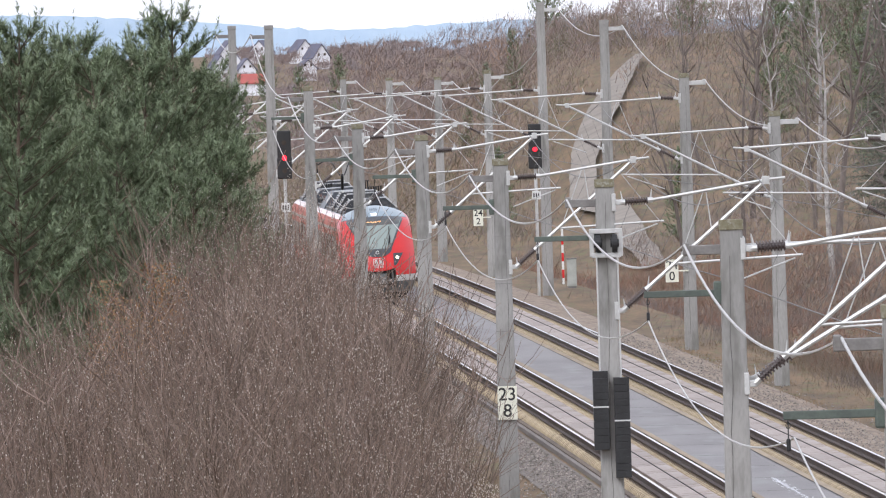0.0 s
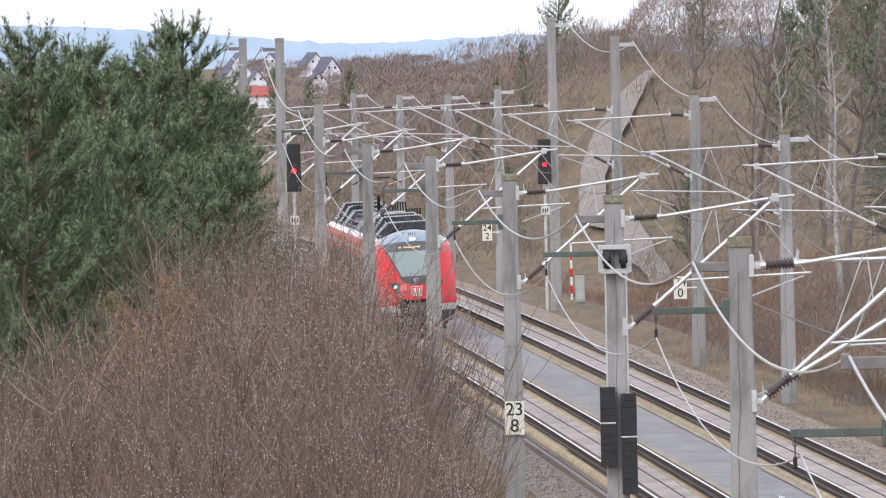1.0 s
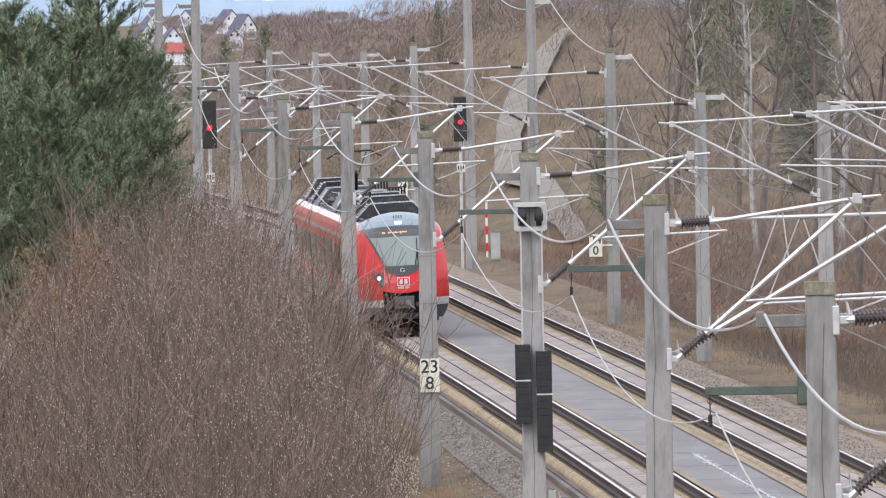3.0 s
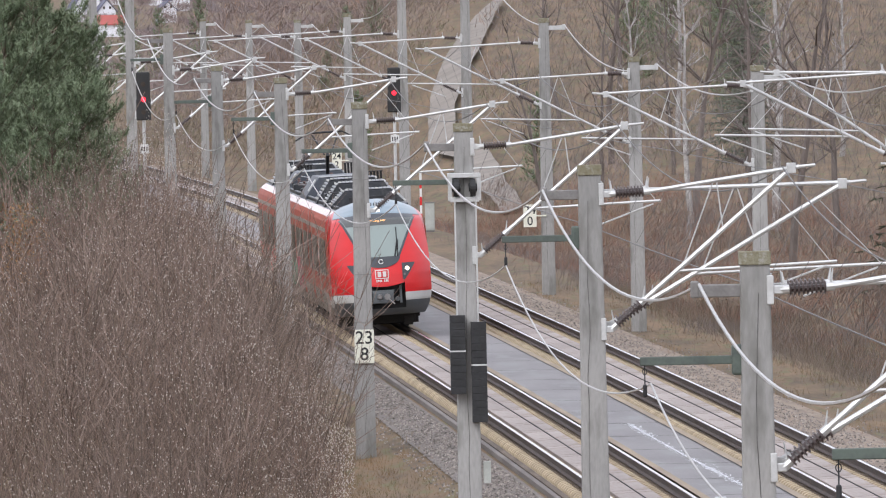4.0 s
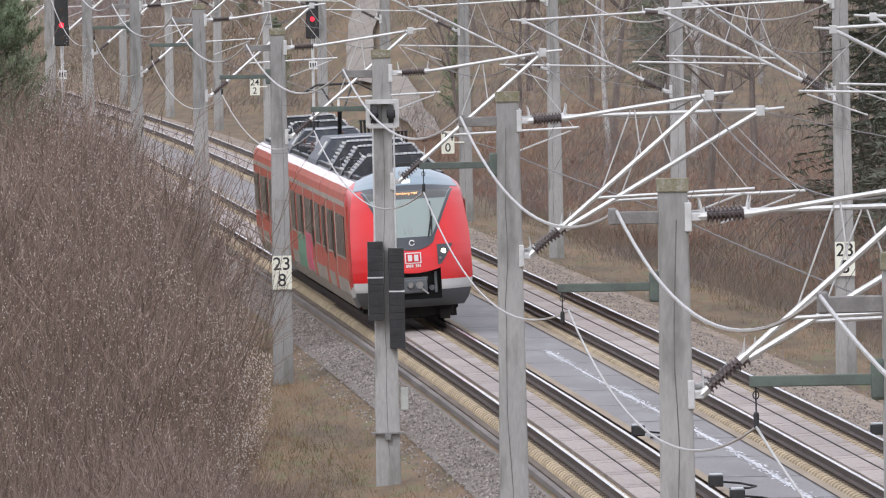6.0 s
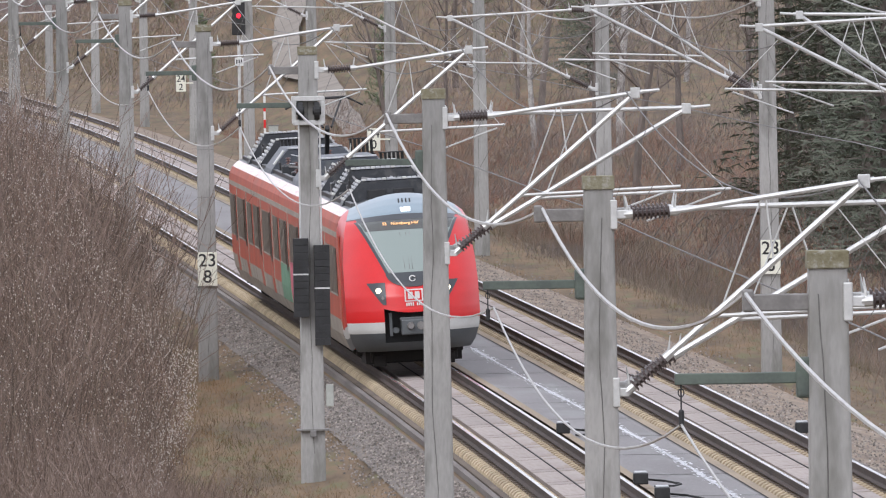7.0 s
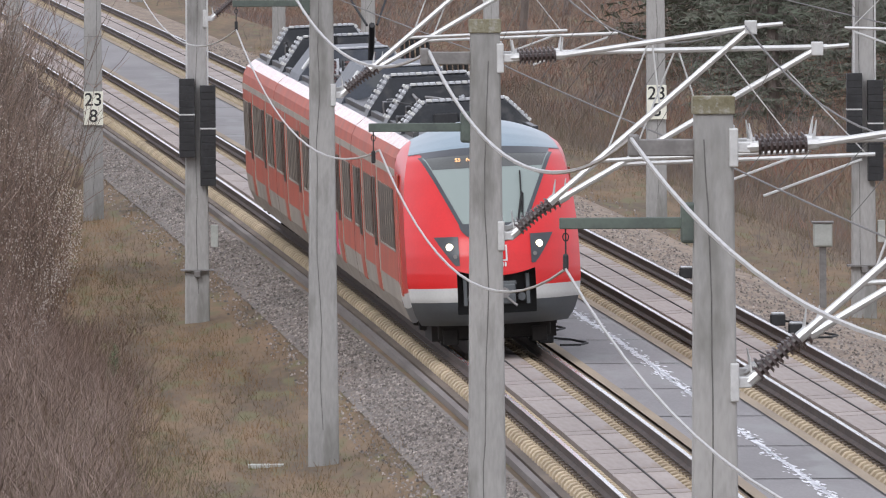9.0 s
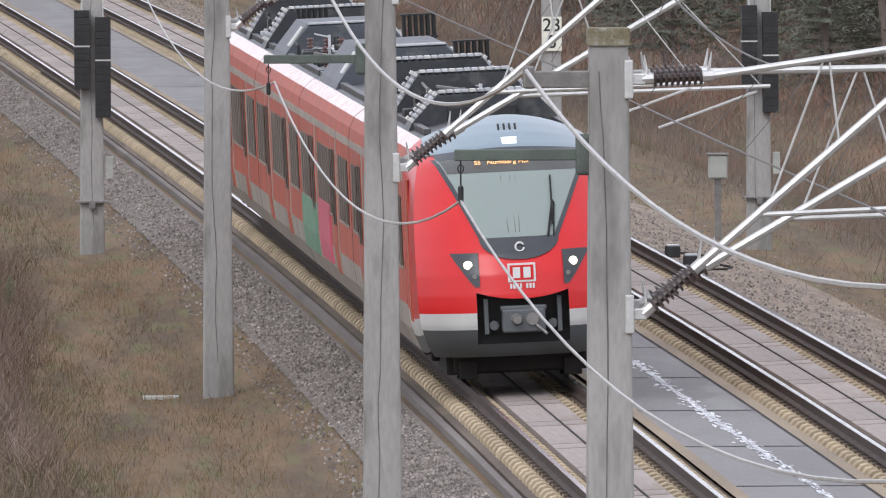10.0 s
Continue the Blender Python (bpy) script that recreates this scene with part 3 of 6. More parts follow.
def tension_gear(thing, hgt, s):
    """Wheel tensioner and two stacks of black balance weights."""
    bm = B()
    box(bm, 0, -0.10, hgt - 0.90, 0.62, 0.42, 0.09, 0.01)
    box(bm, 0, -0.10, hgt - 1.36, 0.55, 0.42, 0.09, 0.01)
    for x in (-0.27, 0.27):
        box(bm, x, -0.25, hgt - 1.13, 0.09, 0.10, 0.5, 0.01)
    part("tension_frame", bm, "galv", thing)
    for x in (-0.16, 0.16):
        bm = B()
        tube(bm, (x - 0.05, -0.30, hgt - 1.13), (x + 0.05, -0.30, hgt - 1.13), 0.17, 18)
        tube(bm, (x - 0.08, -0.30, hgt - 1.13), (x + 0.08, -0.30, hgt - 1.13), 0.08, 12)
        part("tension_wheel", bm, "iron", thing)
    for x, z0, n in ((-0.19, 3.2, 11), (0.21, 2.66, 14)):
        bm = B()
        tube(bm, (x, -0.30, z0), (x, -0.30, hgt - 1.15), 0.018, 6)
        part("weight_rod", bm, "galv", thing)
        for k in range(n):
            bm = B()
            box(bm, x, -0.30, z0 + 0.07 + 0.1365 * k, 0.29, 0.26, 0.1345, 0.006)
            wt = part("weight", bm, "iron", thing, "black cast-iron balance weight")
            bm = B()
            box(bm, x + 0.012, -0.431, z0 + 0.07 + 0.1365 * k, 0.05, 0.008, 0.065)
            part("slot", bm, "black", wt)
        bm = B()
        box(bm, x, -0.30, z0 + 0.1365 * round(n * 0.55), 0.302, 0.272, 0.028)
        part("clamp", bm, "galv", thing)
    bm = B()
    box(bm, 0, -0.02, 1.05, 0.62, 0.5, 0.03)
    box(bm, 0, -0.26, 0.98, 0.12, 0.12, 0.12, 0.01)
    part("guard_shelf", bm, "steel", thing)
    bm = B()
    box(bm, 0.33, -0.1, 1.7, 0.14, 0.16, 0.42, 0.015)
    part("junction_box", bm, "cabinet", thing, "pale grey junction box")


LEFT = [(92, 7.3), (150.5, 7.0), (199, 6.9), (262, 7.25), (327, 7.38), (397.5, 7.33), (467.5, 7.55), (541.5, 7.55), (612.5, 8.6), (679.5, 10.9), (752, 11.0), (815, 8.2), (880, 8.2), (945, 8.2)]
RIGHT = [(195, 7.5), (260, 7.5), (325.5, 8.6), (390.5, 8.6), (460.5, 7.65), (530, 7.62), (594, 8.72), (663, 10.7), (728.5, 11.6), (791, 8.66), (850, 8.3), (910, 8.2), (975, 8.2)]


def sag(a, b, drop, n=12):
    a, b = Vector(a), Vector(b)
    return [a.lerp(b, i / n) - Vector((0, 0, 4 * drop * (i / n) * (1 - i / n))) for i in range(n + 1)]


def masts():
    for i, (y, top) in enumerate(LEFT):
        mast(y, -1, top, double=y < 300, plate=[("23", 0.19, 0.42), ("8", -0.19, 0.42)] if y == 397.5 else ([("24", 0.19, 0.42), ("4", -0.19, 0.42)] if y == 815 else None), wheel=(y == 327), green=y < 620)
    for i, (y, top) in enumerate(RIGHT):
        pl = {390.5: [("23", 0.19, 0.42), ("8", -0.19, 0.42)], 594: [("24", 0.19, 0.42), ("0", -0.19, 0.42)], 791: [("24", 0.19, 0.42), ("2", -0.19, 0.42)]}.get(y)
        mast(y, 1, top, double=y in (325.5, 390.5, 260), plate=pl, wheel=(y == 325.5), off=6.5)


def wires():
    for side, line, off in ((-1, LEFT, 6.1), (1, RIGHT, 6.5)):
        s = -side
        for (ya, ta), (yb, tb) in zip(line, line[1:]):
            def at(y, o, z):
                return (xc(y) + side * off + o * s, y, z)
            za, zb = (min(ta, 7.55), min(tb, 7.55)) if side < 0 else (min(ta, 8.7) - (0.85 if ta > 8 else 0.4), min(tb, 8.7) - (0.85 if tb > 8 else 0.4))
            # carrier and contact wire with droppers
            c = sag(at(ya, 2.95, za - 0.0), at(yb, 2.95, zb - 0.0), 0.75, 16)
            v, f = wire_mesh(c, 0.012)
            cw = raw("catenary_wire", v, f, "wire_dark")
            tagged(cw, "thin bare overhead catenary wire with droppers", "overhead wire", group="overhead wires")
            k = sag(at(ya, 2.3, 5.5), at(yb, 2.3, 5.5), 0.03, 8)
            v, f = wire_mesh(k, 0.011)
            raw("contact_wire", v, f, "wire_dark", cw)
            for j in range(1, 8):
                u = j / 8
                p = Vector(c[2 * j])
                q = Vector(at(ya, 2.3, 5.5)).lerp(Vector(at(yb, 2.3, 5.5)), u)
                vv, ff = wire_mesh([p, p.lerp(q, 0.5), q + Vector((0.001, 0, 0))], 0.005, 3)
                raw("dropper", vv, ff, "wire_dark", cw)
            # return conductor on the field-side brackets
            ra = at(ya, -0.72, ta - (0.28 if side < 0 else 0.15))
            rb = at(yb, -0.72, tb - (0.28 if side < 0 else 0.15))
            v, f = wire_mesh(sag(ra, rb, 0.75, 18), 0.021)
            tagged(raw("return_conductor", v, f, "wire"), "thick pale return conductor sagging between the masts", "overhead wire", group="overhead wires")
            if side < 0 and yb < 620:
                v, f = wire_mesh(sag(at(ya, -1.3, ta - 1.42), at(yb, -1.3, tb - 1.42), 0.75, 16), 0.013)
                tagged(raw("auxiliary_cable", v, f, "wire"), "thin pale cable sagging from green brackets", "overhead wire", group="overhead wires")


# ---- the train ----
def table(rows, z):
    for (a, va), (b, vb) in zip(rows, rows[1:]):
        if z <= b:
            u = (z - a) / (b - a)
            return va + (vb - va) * max(u, 0)
    return rows[-1][1]


NOSE = [(0.3, 0.55), (0.4, 0.34), (0.6, 0.13), (0.8, 0.03), (1.0, 0.0), (1.3, 0.01), (1.6, 0.07), (1.9, 0.22), (2.15, 0.40), (2.5, 0.70), (2.9, 1.06), (3.25, 1.42), (3.5, 1.78), (3.7, 2.18), (3.85, 2.65), (3.93, 3.1), (3.96, 3.6)]
WIDE = [(0.3, 1.22), (0.5, 1.34), (0.8, 1.43), (1.1, 1.46), (1.9, 1.46), (2.4, 1.44), (2.9, 1.38), (3.25, 1.31), (3.5, 1.26), (3.7, 1.22), (3.85, 1.19), (3.93, 1.17), (3.96, 1.16)]
DROP = [(0.3, 0.0), (2.8, 0.0), (3.25, 0.05), (3.5, 0.13), (3.7, 0.21), (3.96, 0.32)]


RISE = [(0.3, 0.42), (0.74, 0.85), (1.0, 1.09), (1.34, 1.38), (1.6, 1.645), (2.0, 2.02), (3.2, 3.2), (3.42, 3.38), (3.96, 3.82)]


def nose_point(x, z, off=0.0):
    a = min(abs(x) / table(WIDE, z), 1.0)
    return Vector((x * (1 + off * 0.2), table(NOSE, z) + 0.95 * a ** 3.0 - off, table(RISE, z) - table(DROP, z) * a * a))


def patch(name, z0, z1, left, right, material, parent, off=0.0, nz=14, nx=14, label=""):
    """A piece of the cab's skin between two heights and two edges, x = left(z) to right(z)."""
    verts = []
    for j in range(nz + 1):
        z = z0 + (z1 - z0) * j / nz
        l, r = left(z), right(z)
        for i in range(nx + 1):
            verts.append(nose_point(l + (r - l) * i / nx, z, off))
    n = nx + 1
    faces = [(j * n + i, j * n + i + 1, (j + 1) * n + i + 1, (j + 1) * n + i) for j in range(nz) for i in range(nx)]
    return raw(name, verts, faces, material, parent, label, smooth=True)


SIDE = [(1.28, 0.42), (1.42, 0.75), (1.46, 1.1), (1.46, 2.5), (1.45, 3.02), (1.42, 3.2), (1.34, 3.36), (1.16, 3.5), (0.6, 3.62), (0.0, 3.66)]


def band(bm, sgn, y0, y1, i0, i1, out=0.0, n=1):
    """A lengthwise strip of the car's skin between two points of its section."""
    rows = []
    for x, z in SIDE[i0:i1 + 1]:
        rows.append([bm.verts.new((sgn * (x + out), y0 + (y1 - y0) * k / n, z + out * 0.3)) for k in range(n + 1)])
    for a, b in zip(rows, rows[1:]):
        for k in range(n):
            q = (a[k], a[k + 1], b[k + 1], b[k])
            bm.faces.new(q if sgn > 0 else q[::-1])


def side_x(z):
    for (xa, za), (xb, zb) in zip(SIDE, SIDE[1:]):
        if z <= zb:
            return xa + (xb - xa) * (z - za) / (zb - za)
    return 0


def side_plate(bm, sgn, y0, y1, z0, z1, out, thick=0.012):
    """A leaf or strip that follows the bulge of the side wall."""
    zs = [z0] + [z for x, z in SIDE if z0 < z < z1] + [z1]
    rows = []
    for z in zs:
        x = side_x(z)
        rows.append([bm.verts.new((sgn * (x - 0.01), y0, z)), bm.verts.new((sgn * (x + out), y0, z)), bm.verts.new((sgn * (x + out), y1, z)), bm.verts.new((sgn * (x - 0.01), y1, z))])
    for a, b in zip(rows, rows[1:]):
        for k in range(3):
            bm.faces.new((a[k], a[k + 1], b[k + 1], b[k]))
    bm.faces.new(rows[0][::-1])
    bm.faces.new(rows[-1])


def car(train, y0, y1, first, last):
    """One car's walls, roof and fittings between y0 and y1 (0 is the nose)."""
    bm = B()
    for s in (-1, 1):
        band(bm, s, y0, y1, 2, 5)
    for y in ((y1,) if last else (y0, y1)):
        ring = [(x, z) for x, z in SIDE] + [(-x, z) for x, z in SIDE[-2::-1]]
        bm.faces.new([bm.verts.new((x * 0.995, y, z * 0.995)) for x, z in ring])
    body = part("car_body", bm, "dull_red", train, "dirt-dulled red car side with dark windows", smooth=False)
    bm = B()
    for s in (-1, 1):
        band(bm, s, y0, y1, 0, 2)
    part("skirt", bm, "dirty_grey", body, "dirty pale grey lower side")
    # the upper strip carries the sky's reflection as a pale base colour
    for i0, m, lab in ((5, "dull_red", "dull red rounded upper side"), (6, "edge_sheen", "glossy red roof edge with sky reflection painted on pale")):
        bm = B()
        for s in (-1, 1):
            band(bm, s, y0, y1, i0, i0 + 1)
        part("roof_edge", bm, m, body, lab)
    bm = B()
    for s in (-1, 1):
        band(bm, s, y0, y1, 7, 9)
    part("roof_skin", bm, "roof", body)
    bm = B()
    for s in (-1, 1):
        side_plate(bm, s, y0 + 0.02, y1 - 0.02, 2.9, 3.02, 0.006)
    part("grey_band", bm, "dirty_grey", body)
    # doors and windows
    length = y1 - y0
    doors = [y0 + length * 0.30, y0 + length * 0.72] if not first else [y0 + length * 0.45, y0 + length * 0.8]
    for s in (-1, 1):
        for d in doors:
            bm = B()
            side_plate(bm, s, d - 0.65, d + 0.65, 0.72, 2.9, 0.018)
            leaf = part("door", bm, "dull_red", body, "double-leaf red passenger door")
            for e in (-0.85, 0.85):
                q = B()
                side_plate(q, s, d + e - 0.14, d + e + 0.14, 0.72, 2.94, 0.010)
                part("door_stripe", q, "dirty_grey", body, "pale stripe beside a door")
            for e in (-0.33, 0.33):
                q = B()
                side_plate(q, s, d + e - 0.24, d + e + 0.24, 1.5, 2.7, 0.026)
                part("door_pane", q, "pane", leaf)
        y = y0 + 0.7
        while y + 0.9 < y1 - 0.3:
            if all(abs(y + 0.42 - d) > 1.5 for d in doors):
                q = B()
                side_plate(q, s, y, y + 0.72, 1.64, 2.66, 0.012)
                w = part("window", q, "pane", body, "dark tinted window")
                q = B()
                side_plate(q, s, y + 0.72, y + 0.78, 1.60, 2.68, 0.018)
                side_plate(q, s, y, y + 0.72, 1.60, 1.635, 0.02)
                part("window_frame", q, "dirty_grey", w)
                y += 0.86
            else:
                y += 0.4
    return body


def roof_hood(parent, y, ln, h, material, label):
    """A casing across the roof with slanted flanks and a bevelled front edge."""
    bm = B()
    sec = [(-1.16, 3.48), (-1.10, 3.62), (-0.70, 3.60 + h), (0.70, 3.60 + h), (1.10, 3.62), (1.16, 3.48)]
    rings = []
    for dy, k in ((-ln / 2, 0.93), (-ln / 2 + 0.12, 1.0), (ln / 2 - 0.12, 1.0), (ln / 2, 0.93)):
        rings.append([bm.verts.new((x, y + dy, 3.48 + (z - 3.48) * k)) for x, z in sec])
    for p, q in zip(rings, rings[1:]):
        for i in range(len(sec) - 1):
            bm.faces.new((p[i], p[i + 1], q[i + 1], q[i]))
    bm.faces.new(rings[0][::-1])
    bm.faces.new(rings[-1])
    return part("roof_hood", bm, material, parent, label)


def saddle(parent, y, h):
    """A dark hood whose flanks and top edge carry rows of pale slats."""
    d = roof_hood(parent, y, 1.5, h, "roof", "dark roof hood edged with pale slats")
    for s in (-1, 1):
        for row, dy in enumerate((-0.62, 0.55)):
            a, b = Vector((s * 1.12, y + dy, 3.63)), Vector((s * 0.70, y + dy, 3.62 + h))
            turn = math.atan2(b.z - a.z, -(b.x - a.x) * s) * s
            for k in range(7):
                p = a.lerp(b, (k + 0.5) / 7)
                bm = B()
                box(bm, 0, 0, 0, 0.06, 0.24, 0.06, 0.01, m=Matrix.Translation(p) @ Matrix.Rotation(turn, 4, "Y"))
                part("slat", bm, "roof_light" if k % 3 else "stripe", d)
    for k in range(12):
        bm = B()
        box(bm, -0.62 + 1.24 * k / 11, y - 0.6, 3.62 + h, 0.095, 0.24, 0.05, 0.01)
        part("slat", bm, "roof_light" if k % 4 else "stripe", d)
    for x in (-0.35, 0.25):
        bm = B()
        box(bm, x, y - 0.80, 3.55 + h * 0.4, 0.42, 0.14, h * 0.5, 0.02)
        part("front_box", bm, "iron", d)


def ac_unit(parent, y, ln, h):
    """A smooth dark air conditioner with a pale front flank edge."""
    u = roof_hood(parent, y, ln, h, "unit", "dark blue-grey roof-top air-conditioning unit")
    bm = B()
    for s in (-1, 1):
        m = Matrix.Translation((s * 0.90, y - ln / 2 + 0.5, 3.64 + h / 2)) @ Matrix.Rotation(math.atan2(h, 0.4) * s, 4, "Y")
        box(bm, 0, 0, 0, 0.42, 0.7, 0.04, 0.01, m=m)
    part("flank_plate", bm, "stripe", u, "pale plates on the slanted flanks")
    bm = B()
    box(bm, 0, y - ln / 2 + 0.14, 3.61 + h, 1.36, 0.22, 0.04, 0.01)
    part("edge_strip", bm, "roof_light", u)
    for x in (-0.1, -0.04, 0.02):
        bm = B()
        box(bm, x - 0.2, y - ln / 2 - 0.01, 3.55 + h * 0.5, 0.025, 0.03, 0.14, m=None)
        part("louvre", bm, "black", u)
    return u


def resistor(parent, x, y, z=4.0):
    """A bank of upright black fins on a stand."""
    for k in range(6):
        bm = B()
        box(bm, x - 0.25 + 0.1 * k, y, z, 0.055, 0.4, 0.36, 0.01)
        part("fin", bm, "rubber", parent)
    bm = B()
    box(bm, x, y, z + 0.19, 0.62, 0.42, 0.025)
    box(bm, x, y, z - 0.19, 0.62, 0.42, 0.03)
    for dx in (-0.26, 0.26):
        box(bm, x + dx, y, (3.6 + z - 0.18) / 2, 0.05, 0.3, z - 0.18 - 3.5)
    part("fin_stand", bm, "iron", parent, "black finned resistor bank on the roof")


def roof_insulator(parent, x, y, h):
    bm = B()
    tube(bm, (x, y, 3.58), (x, y, 3.62 + h), 0.03, 8)
    for k in range(5):
        z = 3.64 + h * (k + 0.5) / 5
        tube(bm, (x, y, z - 0.012), (x, y, z + 0.012), 0.075, 10, 0.05)
    part("roof_insulator", bm, "roof_rust", parent, "brown ribbed insulator on the roof")


def roof_gear(train):
    rng = random.Random(14)
    for y, h in ((9.0, 0.44), (15.0, 0.60), (23.0, 0.62), (65.0, 0.60), (73.0, 0.66)):
        saddle(train, y, h)
    ac_unit(train, 37.0, 6.5, 0.56)
    ac_unit(train, 58.0, 5.0, 0.50)
    for x, y, z in ((0.72, 44.0, 4.25), (0.85, 29.0, 4.12), (-0.35, 62.0, 4.05)):
        resistor(train, x, y, z)
    for k in range(7):
        roof_insulator(train, (-0.8, -0.45, 0.35, 0.8)[k % 4], 46.0 + 1.5 * k, rng.uniform(0.28, 0.45))
    # low boxes, conduits and cable runs between the hoods
    for k in range(46):
        y = rng.choice((rng.uniform(10.5, 13.5), rng.uniform(16.5, 21.5), rng.uniform(25, 33), rng.uniform(43, 55), rng.uniform(67, 71.5)))
        x = rng.uniform(-0.85, 0.85)
        hh = rng.uniform(0.1, 0.34)
        bm = B()
        box(bm, x, y, 3.56 + hh / 2, rng.uniform(0.2, 0.5), rng.uniform(0.4, 1.2), hh, 0.02)
        box(bm, x, y, 3.57 + hh, rng.uniform(0.1, 0.2), rng.uniform(0.2, 0.4), 0.06, 0.015)
        part("equipment_box", bm, rng.choice(("roof", "roof", "iron", "unit", "roof_light")), train, "grey equipment box on the roof")
    for k in range(44):
        y = rng.choice((rng.uniform(10, 13), rng.uniform(16, 21), rng.uniform(25, 32), rng.uniform(42, 56), rng.uniform(42, 56), rng.uniform(66, 71)))
        x, z = rng.uniform(-0.95, 0.95), rng.uniform(3.7, 4.0)
        dx = rng.choice((0.0, rng.uniform(-0.7, 0.7)))
        bm = B()
        tube(bm, (x, y, z), (max(-1, min(1, x + dx)), y + rng.uniform(0.4, 2.2), z + rng.uniform(-0.05, 0.1)), rng.uniform(0.012, 0.03), 6)
        tube(bm, (x, y, 3.56), (x, y, z + 0.04), 0.03, 6)
        part("roof_pipe", bm, rng.choice(("roof_light", "steel", "iron")), train, "grey cable and rod on the roof")
    for y0, y1 in ((5.0, 22.3), (22.8, 41.8), (42.3, 61.3), (61.8, 79.5)):
        for s in (-1, 1):
            bm = B()
            box(bm, s * 1.02, (y0 + y1) / 2, 3.57, 0.10, y1 - y0, 0.10, 0.01)
            part("roof_rail", bm, "roof", train)


def pantograph(train, y):
    bm = B()
    for x in (-0.5, 0.5):
        box(bm, x, y, 3.88, 0.07, 1.6, 0.07)
        for dy in (-0.7, 0.7):
            tube(bm, (x, y + dy, 3.66), (x, y + dy, 3.9), 0.07, 8)
    p = part("pantograph", bm, "iron", train, "dark single-arm pantograph raised to the wire")
    bm = B()
    tube(bm, (0, y + 0.6, 3.92), (0, y - 0.9, 4.72), 0.06)
    for x in (-1, 1):
        tube(bm, (0.1 * x, y - 0.9, 4.72), (0.42 * x, y + 0.45, 5.36), 0.025)
    part("arm", bm, "iron", p)
    bm = B()
    for dy in (0.28, 0.62):
        tube(bm, (-0.55, y + dy, 5.42), (0.55, y + dy, 5.42), 0.03)
        for x in (-1, 1):
            tube(bm, (0.55 * x, y + dy, 5.42), (0.95 * x, y + dy, 5.2), 0.022)
    part("collector_head", bm, "iron", p)


def bogie(train, y):
    for dy in (-1.2, 1.2):
        bm = B()
        for x in (-0.75, 0.75):
            tube(bm, (x - 0.065, y + dy, 0.425), (x + 0.065, y + dy, 0.425), 0.425, 20)
        tube(bm, (-0.75, y + dy, 0.425), (0.75, y + dy, 0.425), 0.08, 10)
        part("wheelset", bm, "iron", train)
    bm = B()
    for x in (-1.02, 1.02):
        box(bm, x, y, 0.55, 0.16, 3.2, 0.2, 0.03)
        for dy in (-1.2, 1.2):
            box(bm, x * 1.07, y + dy, 0.45, 0.16, 0.34, 0.34, 0.03)
    box(bm, 0, y, 0.6, 2.0, 0.5, 0.25)
    part("bogie_frame", bm, "under", train)


